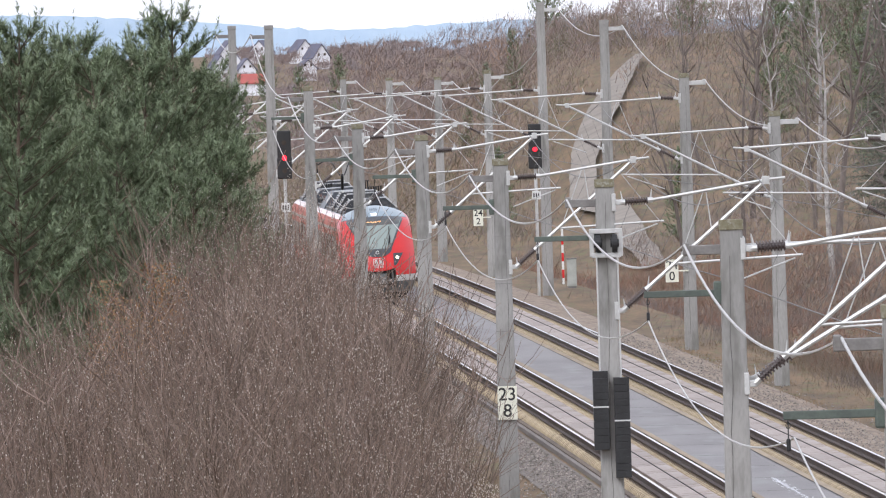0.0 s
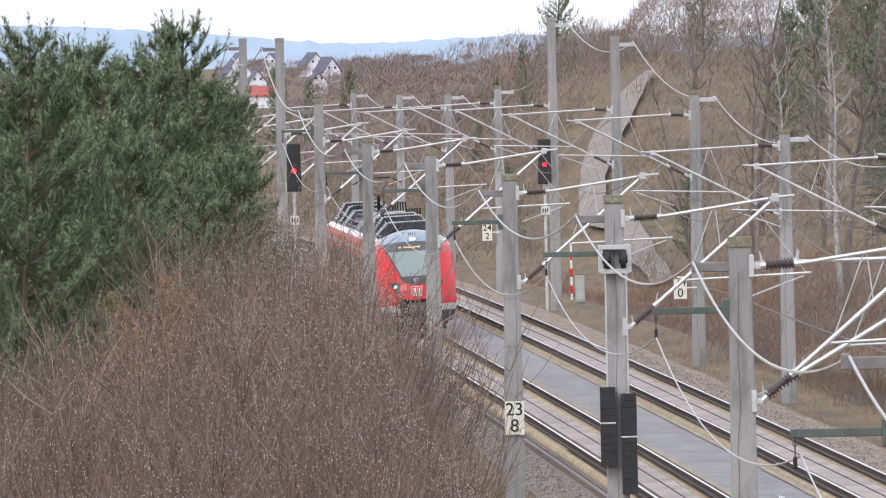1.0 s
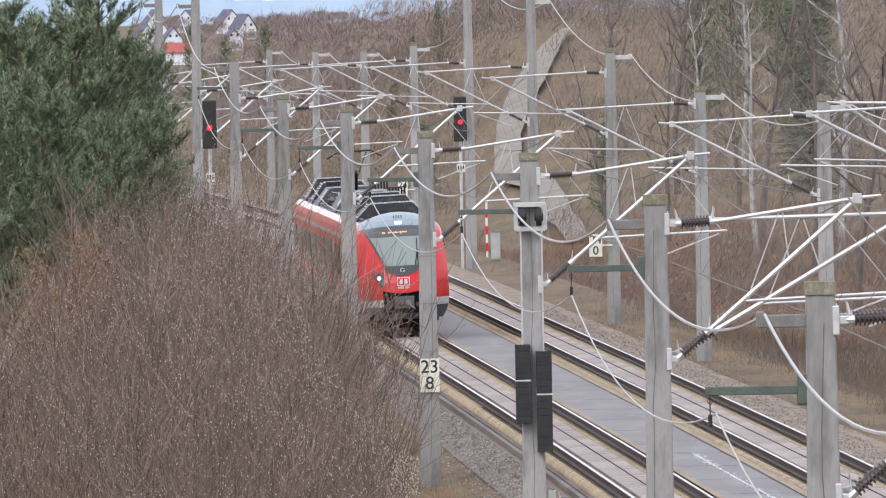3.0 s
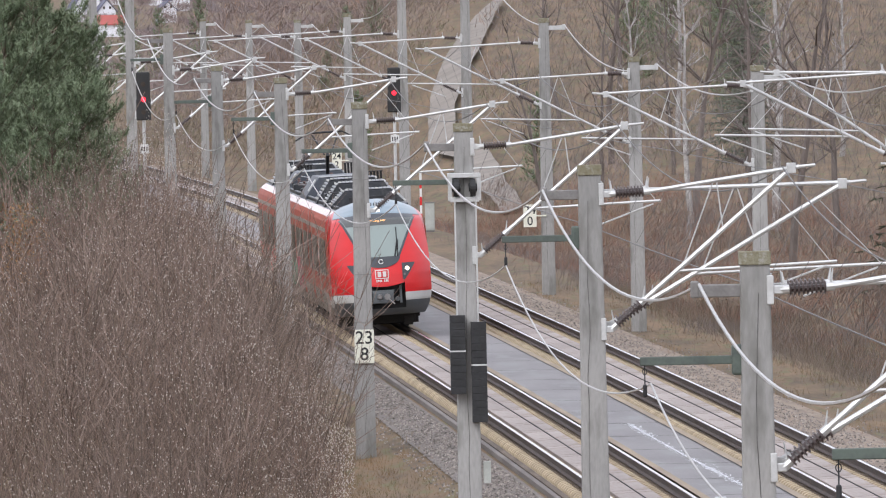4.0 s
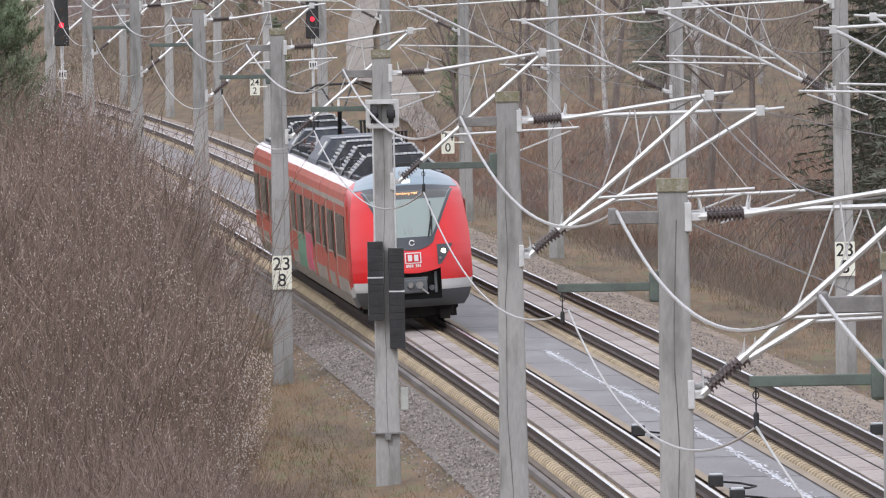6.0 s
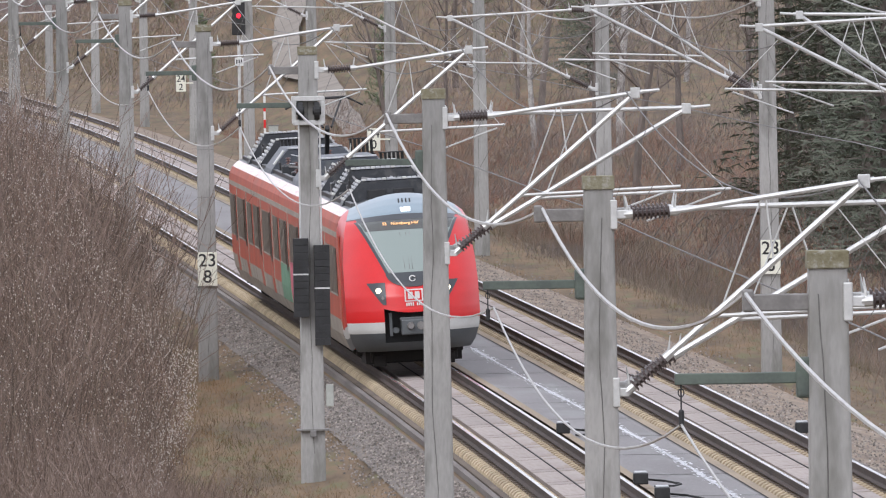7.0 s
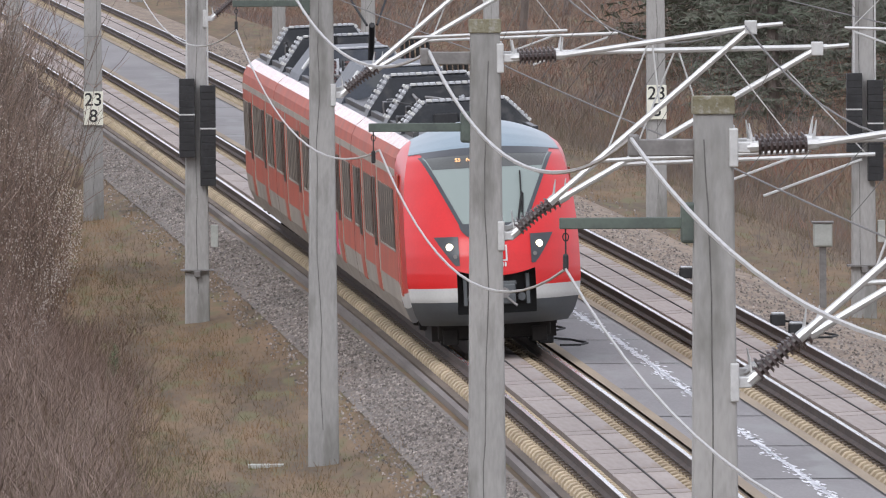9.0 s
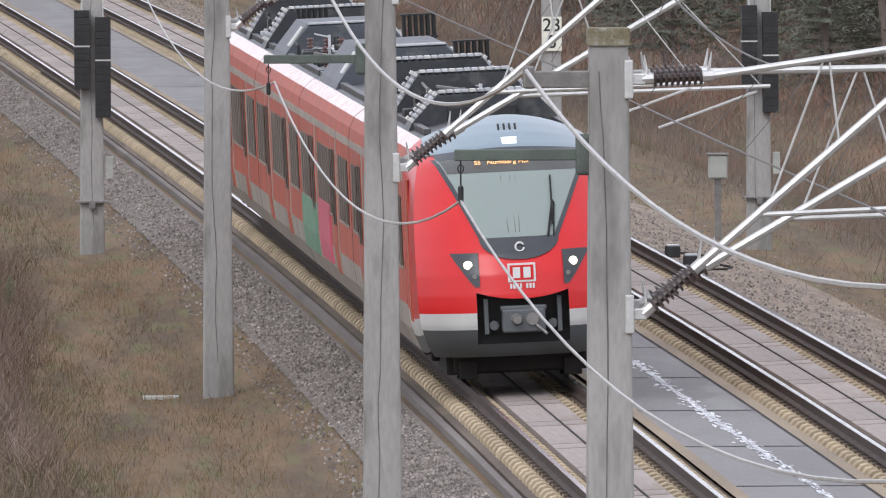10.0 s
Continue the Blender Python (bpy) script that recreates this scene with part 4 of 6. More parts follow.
def train_cab(train):
    full_l, full_r = (lambda z: -table(WIDE, z)), (lambda z: table(WIDE, z))
    # red skin above the coupler opening, then left and right of it
    shell = patch("cab_shell", 1.34, 3.42, full_l, full_r, "red", train, 0, 40, 40, "bright red rounded cab front")
    for s in (-1, 1):
        lo = (lambda z: -table(WIDE, z)) if s < 0 else (lambda z: 0.66)
        hi = (lambda z: -0.66) if s < 0 else (lambda z: table(WIDE, z))
        patch("cheek", 1.0, 1.34, lo, hi, "red", shell, 0, 8, 24)
        patch("stripe", 0.74, 1.0, lo, hi, "stripe", shell, 0.0, 6, 24, "light grey stripe across the nose")
        patch("bumper", 0.32, 0.74, lo, hi, "bumper", shell, 0.0, 8, 24, "dark grey lower apron")
        # cab side from the nose back to the first car
        verts, faces = [], []
        zs = [0.42 + (3.50 - 0.42) * k / 24 for k in range(25)]
        for z in zs:
            p = nose_point(s * table(WIDE, z), z)
            sx = s * side_x(z)
            for k in range(7):
                u = k / 6
                e = 1 - (1 - u) ** 2
                verts.append((p.x + (sx - p.x) * e, p.y + (4.2 - p.y) * u, p.z + (z - p.z) * e))
        for j in range(24):
            for k in range(6):
                q = (j * 7 + k, j * 7 + k + 1, (j + 1) * 7 + k + 1, (j + 1) * 7 + k)
                faces.append(q if s > 0 else q[::-1])
        cs = raw("cab_side", verts, faces, "red", shell, smooth=True)
        me = cs.data
        for name in ("stripe", "bumper"):
            me.materials.append(M[name])
        for f in me.polygons:
            z = sum(me.vertices[v].co.z for v in f.vertices) / 4
            f.material_index = 2 if z < 0.74 else (1 if z < 1.0 else 0)
        bm = B()
        side_plate(bm, s, 2.9, 3.6, 0.9, 2.95, 0.012)
        part("cab_door", bm, "dull_red", shell)
    # bottom lip under the opening
    patch("apron", 0.32, 0.52, lambda z: -0.66, lambda z: 0.66, "bumper", shell, 0.0, 4, 16)
    # coupler opening
    bm = B()
    box(bm, 0, 0.95, 1.0, 1.36, 0.9, 0.82)
    part("coupler_recess", bm, "black", shell, "dark coupler opening")
    bm = B()
    box(bm, 0, 0.25, 0.96, 0.62, 0.5, 0.34, 0.03)
    box(bm, 0, 0.08, 1.14, 0.66, 0.14, 0.07, 0.02)
    for x in (-0.42, 0.42):
        tube(bm, (x, 0.35, 0.9), (x, 0.2, 0.9), 0.07)
        box(bm, x * 1.25, 0.3, 1.03, 0.06, 0.2, 0.5)
    cp = part("coupler", bm, "bumper", shell, "grey automatic coupler")
    bm = B()
    tube(bm, (-0.1, 0.04, 0.98), (-0.1, -0.14, 0.98), 0.10, 12, 0.06)
    tube(bm, (0.1, 0.04, 0.96), (0.32, -0.1, 0.76), 0.022)
    tube(bm, (0.12, 0.02, 0.98), (0.12, -0.04, 0.98), 0.09, 12)
    part("coupler_cone", bm, "steel", cp)
    patch("red_lip", 1.22, 1.345, lambda z: -0.665 * ((z - 1.215) / 0.13) ** 0.5, lambda z: 0.665 * ((z - 1.215) / 0.13) ** 0.5, "red", shell, 0.004, 8, 16)
    # windscreen, visor, mask
    ws = patch("windscreen", 2.10, 3.34, lambda z: -(0.50 + (z - 2.10) * 0.47), lambda z: 0.50 + (z - 2.10) * 0.47, "glass", shell, 0.012, 24, 24, "large tinted trapezoid windscreen")
    patch("dark_border", 3.30, 3.43, lambda z: -(1.04 + (z - 3.30) * 0.42), lambda z: 1.04 + (z - 3.30) * 0.42, "mask", shell, 0.022, 6, 24)
    patch("dark_border", 2.12, 3.32, lambda z: -(0.56 + (z - 2.10) * 0.47), lambda z: -(0.49 + (z - 2.10) * 0.47), "mask", shell, 0.018, 12, 3)
    patch("dark_border", 2.12, 3.32, lambda z: 0.49 + (z - 2.10) * 0.47, lambda z: 0.56 + (z - 2.10) * 0.47, "mask", shell, 0.018, 12, 3)
    patch("front_mask", 1.80, 2.13, lambda z: -0.57 * math.sqrt(max(1 - ((2.13 - z) / 0.335) ** 2, 0.0)), lambda z: 0.57 * math.sqrt(max(1 - ((2.13 - z) / 0.335) ** 2, 0.0)), "mask", shell, 0.02, 20, 16, "anthracite rounded mask below the windscreen")
    vis = patch("visor", 3.42, 3.955, full_l, full_r, "visor", shell, 0.012, 24, 24, "blue-grey roof visor above the windscreen")
    patch("visor_seam", 3.415, 3.445, full_l, full_r, "mask", shell, 0.016, 2, 24)
    patch("display_case", 3.06, 3.31, lambda z: -(0.47 + (z - 2.10) * 0.47), lambda z: 0.47 + (z - 2.10) * 0.47, "case", ws, 0.017, 6, 20, "dark case of the destination display")
    for k in range(4):
        p = nose_point(-0.12 + 0.08 * k, 3.75, 0.03)
        bm = B()
        box(bm, 0, 0, 0, 0.03, 0.02, 0.26, m=Matrix.Translation(p) @ Matrix.Rotation(radians(-62), 4, "X"))
        part("louvre", bm, "black", vis)
    patch("top_lamp", 3.50, 3.61, lambda z: -0.10 + (z - 3.50) * -0.1, lambda z: 0.10 + (z - 3.50) * 0.1, "lamp_soft", vis, 0.03, 3, 4, "lit top headlamp")
    # wiper
    bm = B()
    tube(bm, nose_point(0.42, 2.14, 0.05), nose_point(0.52, 2.62, 0.06), 0.018, 6)
    tube(bm, nose_point(0.50, 2.14, 0.05), nose_point(0.54, 2.60, 0.06), 0.012, 6)
    tube(bm, nose_point(0.50, 2.3, 0.05), nose_point(0.52, 2.98, 0.06), 0.014, 6)
    part("wiper", bm, "rubber", ws)
    # pale blind folds behind the glass
    bm = B()
    for x in (-0.14, -0.04, 0.02):
        tube(bm, nose_point(x, 2.2, 0.016), nose_point(x * 1.3, 3.0, 0.016), 0.006, 4)
    part("blind_fold", bm, "steel", ws)
    # headlamps in slanted dark housings
    for s in (-1, 1):
        outer = lambda z: 0.64 + 0.37 * ((z - 1.40) / 0.54) ** 0.8
        lo = (lambda z: -outer(z)) if s < 0 else (lambda z: 0.60)
        hi = (lambda z: -0.60) if s < 0 else outer
        hs = patch("headlamp", 1.42, 1.92, lo, hi, "mask", shell, 0.016, 10, 6, "slanted dark headlamp housing")
        bm = B()
        p = nose_point(s * 0.75, 1.74, 0.03)
        tube(bm, p + Vector((0, 0.03, 0)), p + Vector((0, -0.02, 0)), 0.06, 16)
        part("lens", bm, "lamp_white", hs, "lit round headlight")
        bm = B()
        p = nose_point(s * 0.665, 1.57, 0.025)
        tube(bm, p + Vector((0, 0.03, 0)), p + Vector((0, -0.015, 0)), 0.035, 12)
        part("reflector", bm, "steel", hs)
    # emblem, sign box, running number as plain bars
    p = nose_point(0, 1.60, 0.03)
    bm = B()
    box(bm, 0, p.y, 1.645, 0.40, 0.02, 0.27, 0.006)
    em = part("emblem", bm, "white", shell, "white square-cornered emblem with red bars")
    bm = B()
    box(bm, 0, p.y - 0.008, 1.645, 0.34, 0.02, 0.215, 0.004)
    part("emblem_field", bm, "red", em)
    for x in (-0.075, 0.075):
        bm = B()
        box(bm, x, p.y - 0.014, 1.645, 0.105, 0.02, 0.155, 0.004)
        box_in = part("emblem_bar", bm, "white", em)
    bm = B()
    p = nose_point(0, 1.41, 0.02)
    for k in range(8):
        if k != 4:
            box(bm, -0.16 + 0.046 * k, p.y, 1.455, 0.03, 0.015, 0.07)
    part("running_number", bm, "white", shell, "white painted bars of a running number")
    bm = B()
    for k in range(14):
        a0, a1 = 0.5 + k * 5.6 / 14, 0.5 + (k + 1) * 5.6 / 14
        c = nose_point(0, 1.985, 0.035)
        tube(bm, c + Vector((0.062 * math.cos(a0), 0.02 * math.sin(a0), 0.062 * math.sin(a0))), c + Vector((0.062 * math.cos(a1), 0.02 * math.sin(a1), 0.062 * math.sin(a1))), 0.015, 5)
    part("maker_ring", bm, "white", shell, "small white ring mark")
    # destination display
    cu = bpy.data.curves.new("display", "FONT")
    cu.body, cu.size, cu.align_x, cu.align_y, cu.extrude = "S5   Nürnberg Hbf", 0.105, "CENTER", "CENTER", 0.002
    tmp = new("display", cu)
    me = bpy.data.meshes.new_from_object(tmp.evaluated_get(bpy.context.evaluated_depsgraph_get()))
    bpy.data.objects.remove(tmp)
    me.materials.clear()
    me.materials.append(M["led"])
    d = new("destination_text", me)
    d.parent = ws
    p = nose_point(-0.15, 3.2, 0.05)
    d.matrix_basis = Matrix.Translation(p) @ Matrix.Rotation(radians(48), 4, "X")
    # track guard, and black boxes added for the darkness under the nose
    bm = B()
    for x in (-0.75, 0.75):
        box(bm, x, 1.6, 0.22, 0.26, 0.1, 0.26, 0.02)
    box(bm, 0, 1.75, 0.3, 1.9, 0.24, 0.24, 0.03)
    box(bm, 0, 3.2, 0.3, 2.1, 2.6, 0.3)
    part("guard_and_dark_fill", bm, "under", shell)


def build_train():
    train = new("commuter_train")
    tagged(train, "red electric commuter train with lit headlights on the track", "train")
    train_cab(train)
    cuts = [4.2, 22.5, 42.0, 61.5, 80.0]
    for i, (a, b) in enumerate(zip(cuts, cuts[1:])):
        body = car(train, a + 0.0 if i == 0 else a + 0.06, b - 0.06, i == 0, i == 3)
        if i < 3:
            bm = B()
            ring = [(x * 0.96, z * 0.97) for x, z in SIDE] + [(-x * 0.96, z * 0.97) for x, z in SIDE[-2::-1]]
            lo = [bm.verts.new((x, b - 0.07, z)) for x, z in ring]
            hi = [bm.verts.new((x, b + 0.07, z)) for x, z in ring]
            for k in range(len(ring) - 1):
                bm.faces.new((lo[k], lo[k + 1], hi[k + 1], hi[k]))
            part("gangway", bm, "rubber", train)
        if i == 1:
            for s in (-1,):
                bm = B()
                side_plate(bm, s, 35.6, 41.6, 0.75, 1.62, 0.022)
                part("graffiti", bm, "graffiti_green", body, "green spray paint")
                bm = B()
                side_plate(bm, s, 30.4, 34.6, 0.8, 1.75, 0.03)
                part("graffiti", bm, "graffiti_pink", body, "pink spray paint")
    for y in (5.2, 22.5, 42.0, 61.5, 77.5):
        bogie(train, y)
    bm = B()
    box(bm, 0, 41, 0.62, 2.2, 76, 0.5)
    part("underframe", bm, "under", train)
    roof_gear(train)
    pantograph(train, 47.0)
    return train


RUN = [(0, 668.5), (0.5, 648), (1, 627), (1.5, 606.5), (2, 586), (2.5, 565), (3, 544), (3.5, 523), (4, 502), (4.5, 480.8), (5, 459.8), (5.5, 438.5), (6, 417), (6.5, 395.2), (7, 373.2), (7.5, 351), (8, 329.6), (8.5, 308.4), (9, 287.2), (9.5, 266), (10, 245)]


def train_pose(y):
    x, yy, z = on_track(y, -1, 0, 0)
    dx = xc(y + 60) - xc(y)
    return Matrix.Translation((x, yy, z)) @ Matrix.Rotation(-math.atan(dx / 60), 4, "Z") @ Matrix.Rotation(-math.atan(CANT), 4, "Y")


def motions():
    walk(train, [(t, train_pose(y)) for t, y in RUN])


# ---- plants ----
def limb(verts, faces, pts, r0, r1, n=3):
    """Adds a tapered bar along pts to a mesh in the making."""
    k0 = len(verts)
    m = len(pts)
    for i, p in enumerate(pts):
        d = (pts[min(i + 1, m - 1)] - pts[max(i - 1, 0)]).normalized()
        s = d.orthogonal().normalized()
        u = d.cross(s)
        r = r0 + (r1 - r0) * i / (m - 1)
        for k in range(n):
            a = k * math.tau / n
            verts.append(p + s * (r * math.cos(a)) + u * (r * math.sin(a)))
    for i in range(m - 1):
        for k in range(n):
            a, b = k0 + i * n + k, k0 + i * n + (k + 1) % n
            faces.append((a, b, b + n, a + n))


def bent(rng, a, d, length, steps, wander, lift=0.0):
    """A wandering line from a along d."""
    pts, p, d = [a.copy()], a.copy(), d.normalized()
    for i in range(steps):
        d = (d + Vector((rng.gauss(0, wander), rng.gauss(0, wander), rng.gauss(0, wander) + lift))).normalized()
        p = p + d * (length / steps)
        pts.append(p.copy())
    return pts


def mesh_of(name, verts, faces, material):
    me = bpy.data.meshes.new(name)
    me.from_pydata(verts, [], faces)
    me.materials.append(M[material])
    return me


def bush_mesh(seed, height, spread, stems, material, twigs=6):
    rng = random.Random(seed)
    v, f, tv, tf = [], [], [], []
    for i in range(stems):
        a = rng.uniform(0, math.tau)
        r = spread * 0.45 * math.sqrt(rng.random())
        base = Vector((r * math.cos(a), r * math.sin(a), -0.1))
        d = Vector((math.cos(a) * rng.uniform(0.05, 0.6), math.sin(a) * rng.uniform(0.05, 0.6), 1))
        ln = height * rng.uniform(0.55, 1.05)
        pts = bent(rng, base, d, ln, 6, 0.07, 0.02)
        limb(v, f, pts, 0.016, 0.005)
        for j in range(twigs):
            q = pts[rng.randint(2, 5)]
            dd = Vector((rng.gauss(0, 0.75), rng.gauss(0, 0.75), 0.75))
            limb(tv, tf, bent(rng, q, dd, ln * rng.uniform(0.16, 0.38), 2, 0.15, 0.1), 0.008, 0.0035)
    return [("stem_clump", mesh_of("stem_clump", v, f, "stem")), ("twig_spray", mesh_of("twig_spray", tv, tf, material))]


def tree_meshes(seed, height, spread, bark, twig, levels=3, fork=7):
    """A bare broad-leaved tree: trunk with limbs, and a crown of twigs."""
    rng = random.Random(seed)
    tv, tf, cv, cf = [], [], [], []
    trunk = bent(rng, Vector((0, 0, -0.2)), Vector((rng.gauss(0, 0.05), rng.gauss(0, 0.05), 1)), height, 9, 0.06, 0.03)
    limb(tv, tf, trunk, height * 0.011 + 0.03, 0.02, 6)

    def grow(p, d, ln, r, lev):
        pts = bent(rng, p, d, ln, 4, 0.16, 0.06)
        if lev == 0:
            limb(tv, tf, pts, r, r * 0.4, 4)
        else:
            limb(cv, cf, pts, r, r * 0.35, 3)
        if lev + 1 < levels:
            for k in range(fork if lev == 0 else fork - 2):
                i = rng.randint(1, 4)
                dd = (pts[i] - pts[i - 1]).normalized() + Vector((rng.gauss(0, 0.55), rng.gauss(0, 0.55), rng.gauss(0.1, 0.4)))
                grow(pts[i], dd, ln * rng.uniform(0.35, 0.6), r * 0.45, lev + 1)

    for k in range(int(height * 1.3)):
        i = rng.randint(3, 9)
        a = rng.uniform(0, math.tau)
        up = 0.5 + 0.6 * i / 9
        grow(trunk[i], Vector((math.cos(a), math.sin(a), up)), spread * rng.uniform(0.5, 1.0) * (1.25 - 0.6 * i / 9), 0.05, 0)
    return mesh_of("trunk", tv, tf, bark), mesh_of("crown", cv, cf, twig)


def needle_tuft(v, f, rng, p, d, length, k, w):
    """A shoot with needles standing out from it all round."""
    d = d.normalized()
    s = d.orthogonal().normalized()
    u = d.cross(s)
    for i in range(k):
        a = rng.uniform(0, math.tau)
        q = p + d * (length * rng.random())
        o = (s * math.cos(a) + u * math.sin(a))
        e = q + (o * 0.9 + d * 0.75).normalized() * rng.uniform(0.13, 0.21)
        t = d.cross(o).normalized() * w
        n = len(v)
        v += [q - t, q + t, e]
        f.append((n, n + 1, n + 2))


def pine_meshes(seed, height, spread, needles=20, wide=0.0145):
    rng = random.Random(seed)
    tv, tf, cv, cf = [], [], [], []
    trunk = bent(rng, Vector((0, 0, -0.3)), Vector((0, 0, 1)), height, 10, 0.02)
    limb(tv, tf, trunk, 0.11, 0.02, 7)
    h = 0.8
    while h < height - 0.3:
        u = h / height
        p = trunk[0].lerp(trunk[-1], u)
        reach = spread * (1.02 - u) ** 0.62 * (0.75 + 0.5 * rng.random())
        for b in range(rng.randint(5, 7)):
            a = rng.uniform(0, math.tau)
            d = Vector((math.cos(a), math.sin(a), 0.28 + 0.5 * u))
            ln = reach * rng.uniform(0.7, 1.1) + 0.25
            pts = bent(rng, p, d, ln, 4, 0.07, 0.07)
            limb(tv, tf, pts, 0.02, 0.007, 3)
            for j in range(int(6 + ln * 8.5)):
                i = rng.randint(1, 3)
                w = rng.random()
                q = pts[i].lerp(pts[i + 1], w)
                dd = (pts[i + 1] - pts[i]).normalized() * 0.5 + Vector((rng.gauss(0, 0.45), rng.gauss(0, 0.45), 0.75))
                needle_tuft(cv, cf, rng, q, dd, rng.uniform(0.2, 0.5), needles, wide)
            needle_tuft(cv, cf, rng, pts[-1], Vector((d.x * 0.25, d.y * 0.25, 1)), 0.55, needles + 10, wide)
        h += rng.uniform(0.32, 0.5)
    needle_tuft(cv, cf, rng, trunk[-1], Vector((0, 0, 1)), 0.9, 24, wide)
    return mesh_of("trunk", tv, tf, "bark_pine"), mesh_of("crown", cv, cf, "needles")


def spruce_meshes(seed, height, spread):
    rng = random.Random(seed)
    tv, tf, cv, cf = [], [], [], []
    limb(tv, tf, [Vector((0, 0, -0.3)), Vector((0, 0, height * 0.5)), Vector((0, 0, height))], 0.2, 0.02, 6)
    h = 1.0
    while h < height:
        u = h / height
        for b in range(9):
            a = rng.uniform(0, math.tau)
            ln = spread * (1.05 - u) * rng.uniform(0.6, 1.1) + 0.15
            d = Vector((math.cos(a), math.sin(a), -0.05 + 0.3 * u))
            pts = bent(rng, Vector((0, 0, h)), d, ln, 3, 0.08, -0.05)
            limb(tv, tf, pts, 0.02, 0.006, 3)
            for j in range(int(8 + ln * 11)):
                i = rng.randint(0, 2)
                q = pts[i].lerp(pts[i + 1], rng.random())
                n = len(cv)
                side = Vector((rng.gauss(0, 1), rng.gauss(0, 1), rng.gauss(-0.4, 0.35))).normalized()
                t = side.orthogonal().normalized() * 0.035
                cv += [q - t, q + t, q + side * rng.uniform(0.18, 0.42)]
                cf.append((n, n + 1, n + 2))
        h += 0.34
    return mesh_of("trunk", tv, tf, "bark"), mesh_of("crown", cv, cf, "spruce")


def plant(name, meshes, x, y, z, scale, turn, label, category, group=""):
    thing = new(name)
    thing.matrix_basis = pose(x, y, z, 0, 0, turn)
    for part_name, me in meshes:
        ob = new(part_name, me)
        ob.parent = thing
        ob.scale = (scale, scale, scale)
    tagged(thing, label, category, group)
    return thing


def spot(o, y, sink=0.1):
    return xc(y) + o, y, ground_z(o, y) - sink


def brush(name, count, o0, o1, y0, y1, height, length, width, material, label, lean=0.35, seed=1, keep=None, clumps=0):
    """A mass of thin twigs that nobody could count, standing over the ground."""
    rng = random.Random(seed)
    v, f = [], []
    centres = [(rng.uniform(o0, o1), rng.uniform(y0, y1), rng.random()) for k in range(clumps)]
    while len(f) < count:
        y = rng.uniform(y0, y1)
        o = rng.uniform(o0, o1)
        up = rng.random()
        if clumps and rng.random() < 0.85:
            o, y, up = rng.choice(centres)
            o, y, up = o + rng.gauss(0, 1.1), y + rng.gauss(0, 3), min(max(up + rng.gauss(0, 0.13), 0), 1)
        if keep and not keep(o, y, rng):
            continue
        hh = height(o, y) if callable(height) else height
        x, g = xc(y) + o, ground_z(o, y)
        ln = length * rng.uniform(0.5, 1.3)
        z = g + max(0, hh - ln * 0.7) * up
        d = Vector((rng.gauss(0, lean), rng.gauss(0, lean), 1 if lean < 0.6 else rng.gauss(0.8, 0.5))).normalized() * ln
        w = width * rng.uniform(0.6, 1.3)
        n = len(v)
        v += [(x - w, y, z - 0.1), (x + w * 0.4, y + w, z - 0.1), (x + d.x, y + d.y, z + d.z)]
        f.append((n, n + 1, n + 2))
    tagged(raw(name, v, f, material), label, "brushwood", kind="stuff")


def thicket_edge(y):
    return -6.5 - 0.15 * smooth01((y - 430) / 40) - 1.3 * smooth01((412 - y) / 30) - max(0, 345 - y) * 0.045


def thicket_height(o, y):
    far = smooth01((y - 405) / 45)
    h = 2.3 + 2.0 * far + (3.5 - 0.7 * far) * smooth01((thicket_edge(y) - o) / (3.0 - 1.0 * far))
    h *= 1 - 0.42 * smooth01((-12.6 - o) / 2.2) * smooth01((y - 380) / 30)
    return h * (0.3 + 0.7 * smooth01((y - 285) / 70)) * (0.9 + 0.25 * noise.noise(Vector((o * 0.3, y * 0.08, 0))))


def leaf_mesh(seed):
    rng = random.Random(seed)
    v, f = [], []
    for k in range(1100):
        a, z = rng.uniform(0, math.tau), rng.uniform(0.6, 5.0)
        r = rng.uniform(0.1, 0.95) * (1.25 - 0.16 * z)
        p = Vector((r * math.cos(a), r * math.sin(a), z))
        d = Vector((rng.gauss(0, 1), rng.gauss(0, 1), rng.gauss(-0.5, 1))).normalized()
        t = d.orthogonal().normalized()
        n = len(v)
        v += [p, p + d * 0.035 + t * 0.02, p + d * 0.07, p + d * 0.035 - t * 0.02]
        f.append((n, n + 1, n + 2, n + 3))
    return mesh_of("foliage", v, f, "leaf")


def buds(count):
    """Pale buds on the thicket's twigs."""
    rng = random.Random(66)
    v, f = [], []
    while len(f) < count * 2:
        y = rng.uniform(300, 545)
        o = thicket_edge(y) - 16 * rng.random() ** 2.0
        z = ground_z(o, y) + thicket_height(o, y) * (0.3 + 0.78 * rng.random() ** 0.7)
        r = rng.uniform(0.006, 0.013)
        x = xc(y) + o
        n = len(v)
        v += [(x - r, y, z), (x + r, y, z), (x, y - r, z + r * 2.4), (x, y, z - r)]
        f += [(n, n + 1, n + 2), (n + 1, n, n + 3)]
    tagged(raw("thicket_buds", v, f, "bud"), "tiny pale buds on the thicket twigs", "buds", kind="stuff")


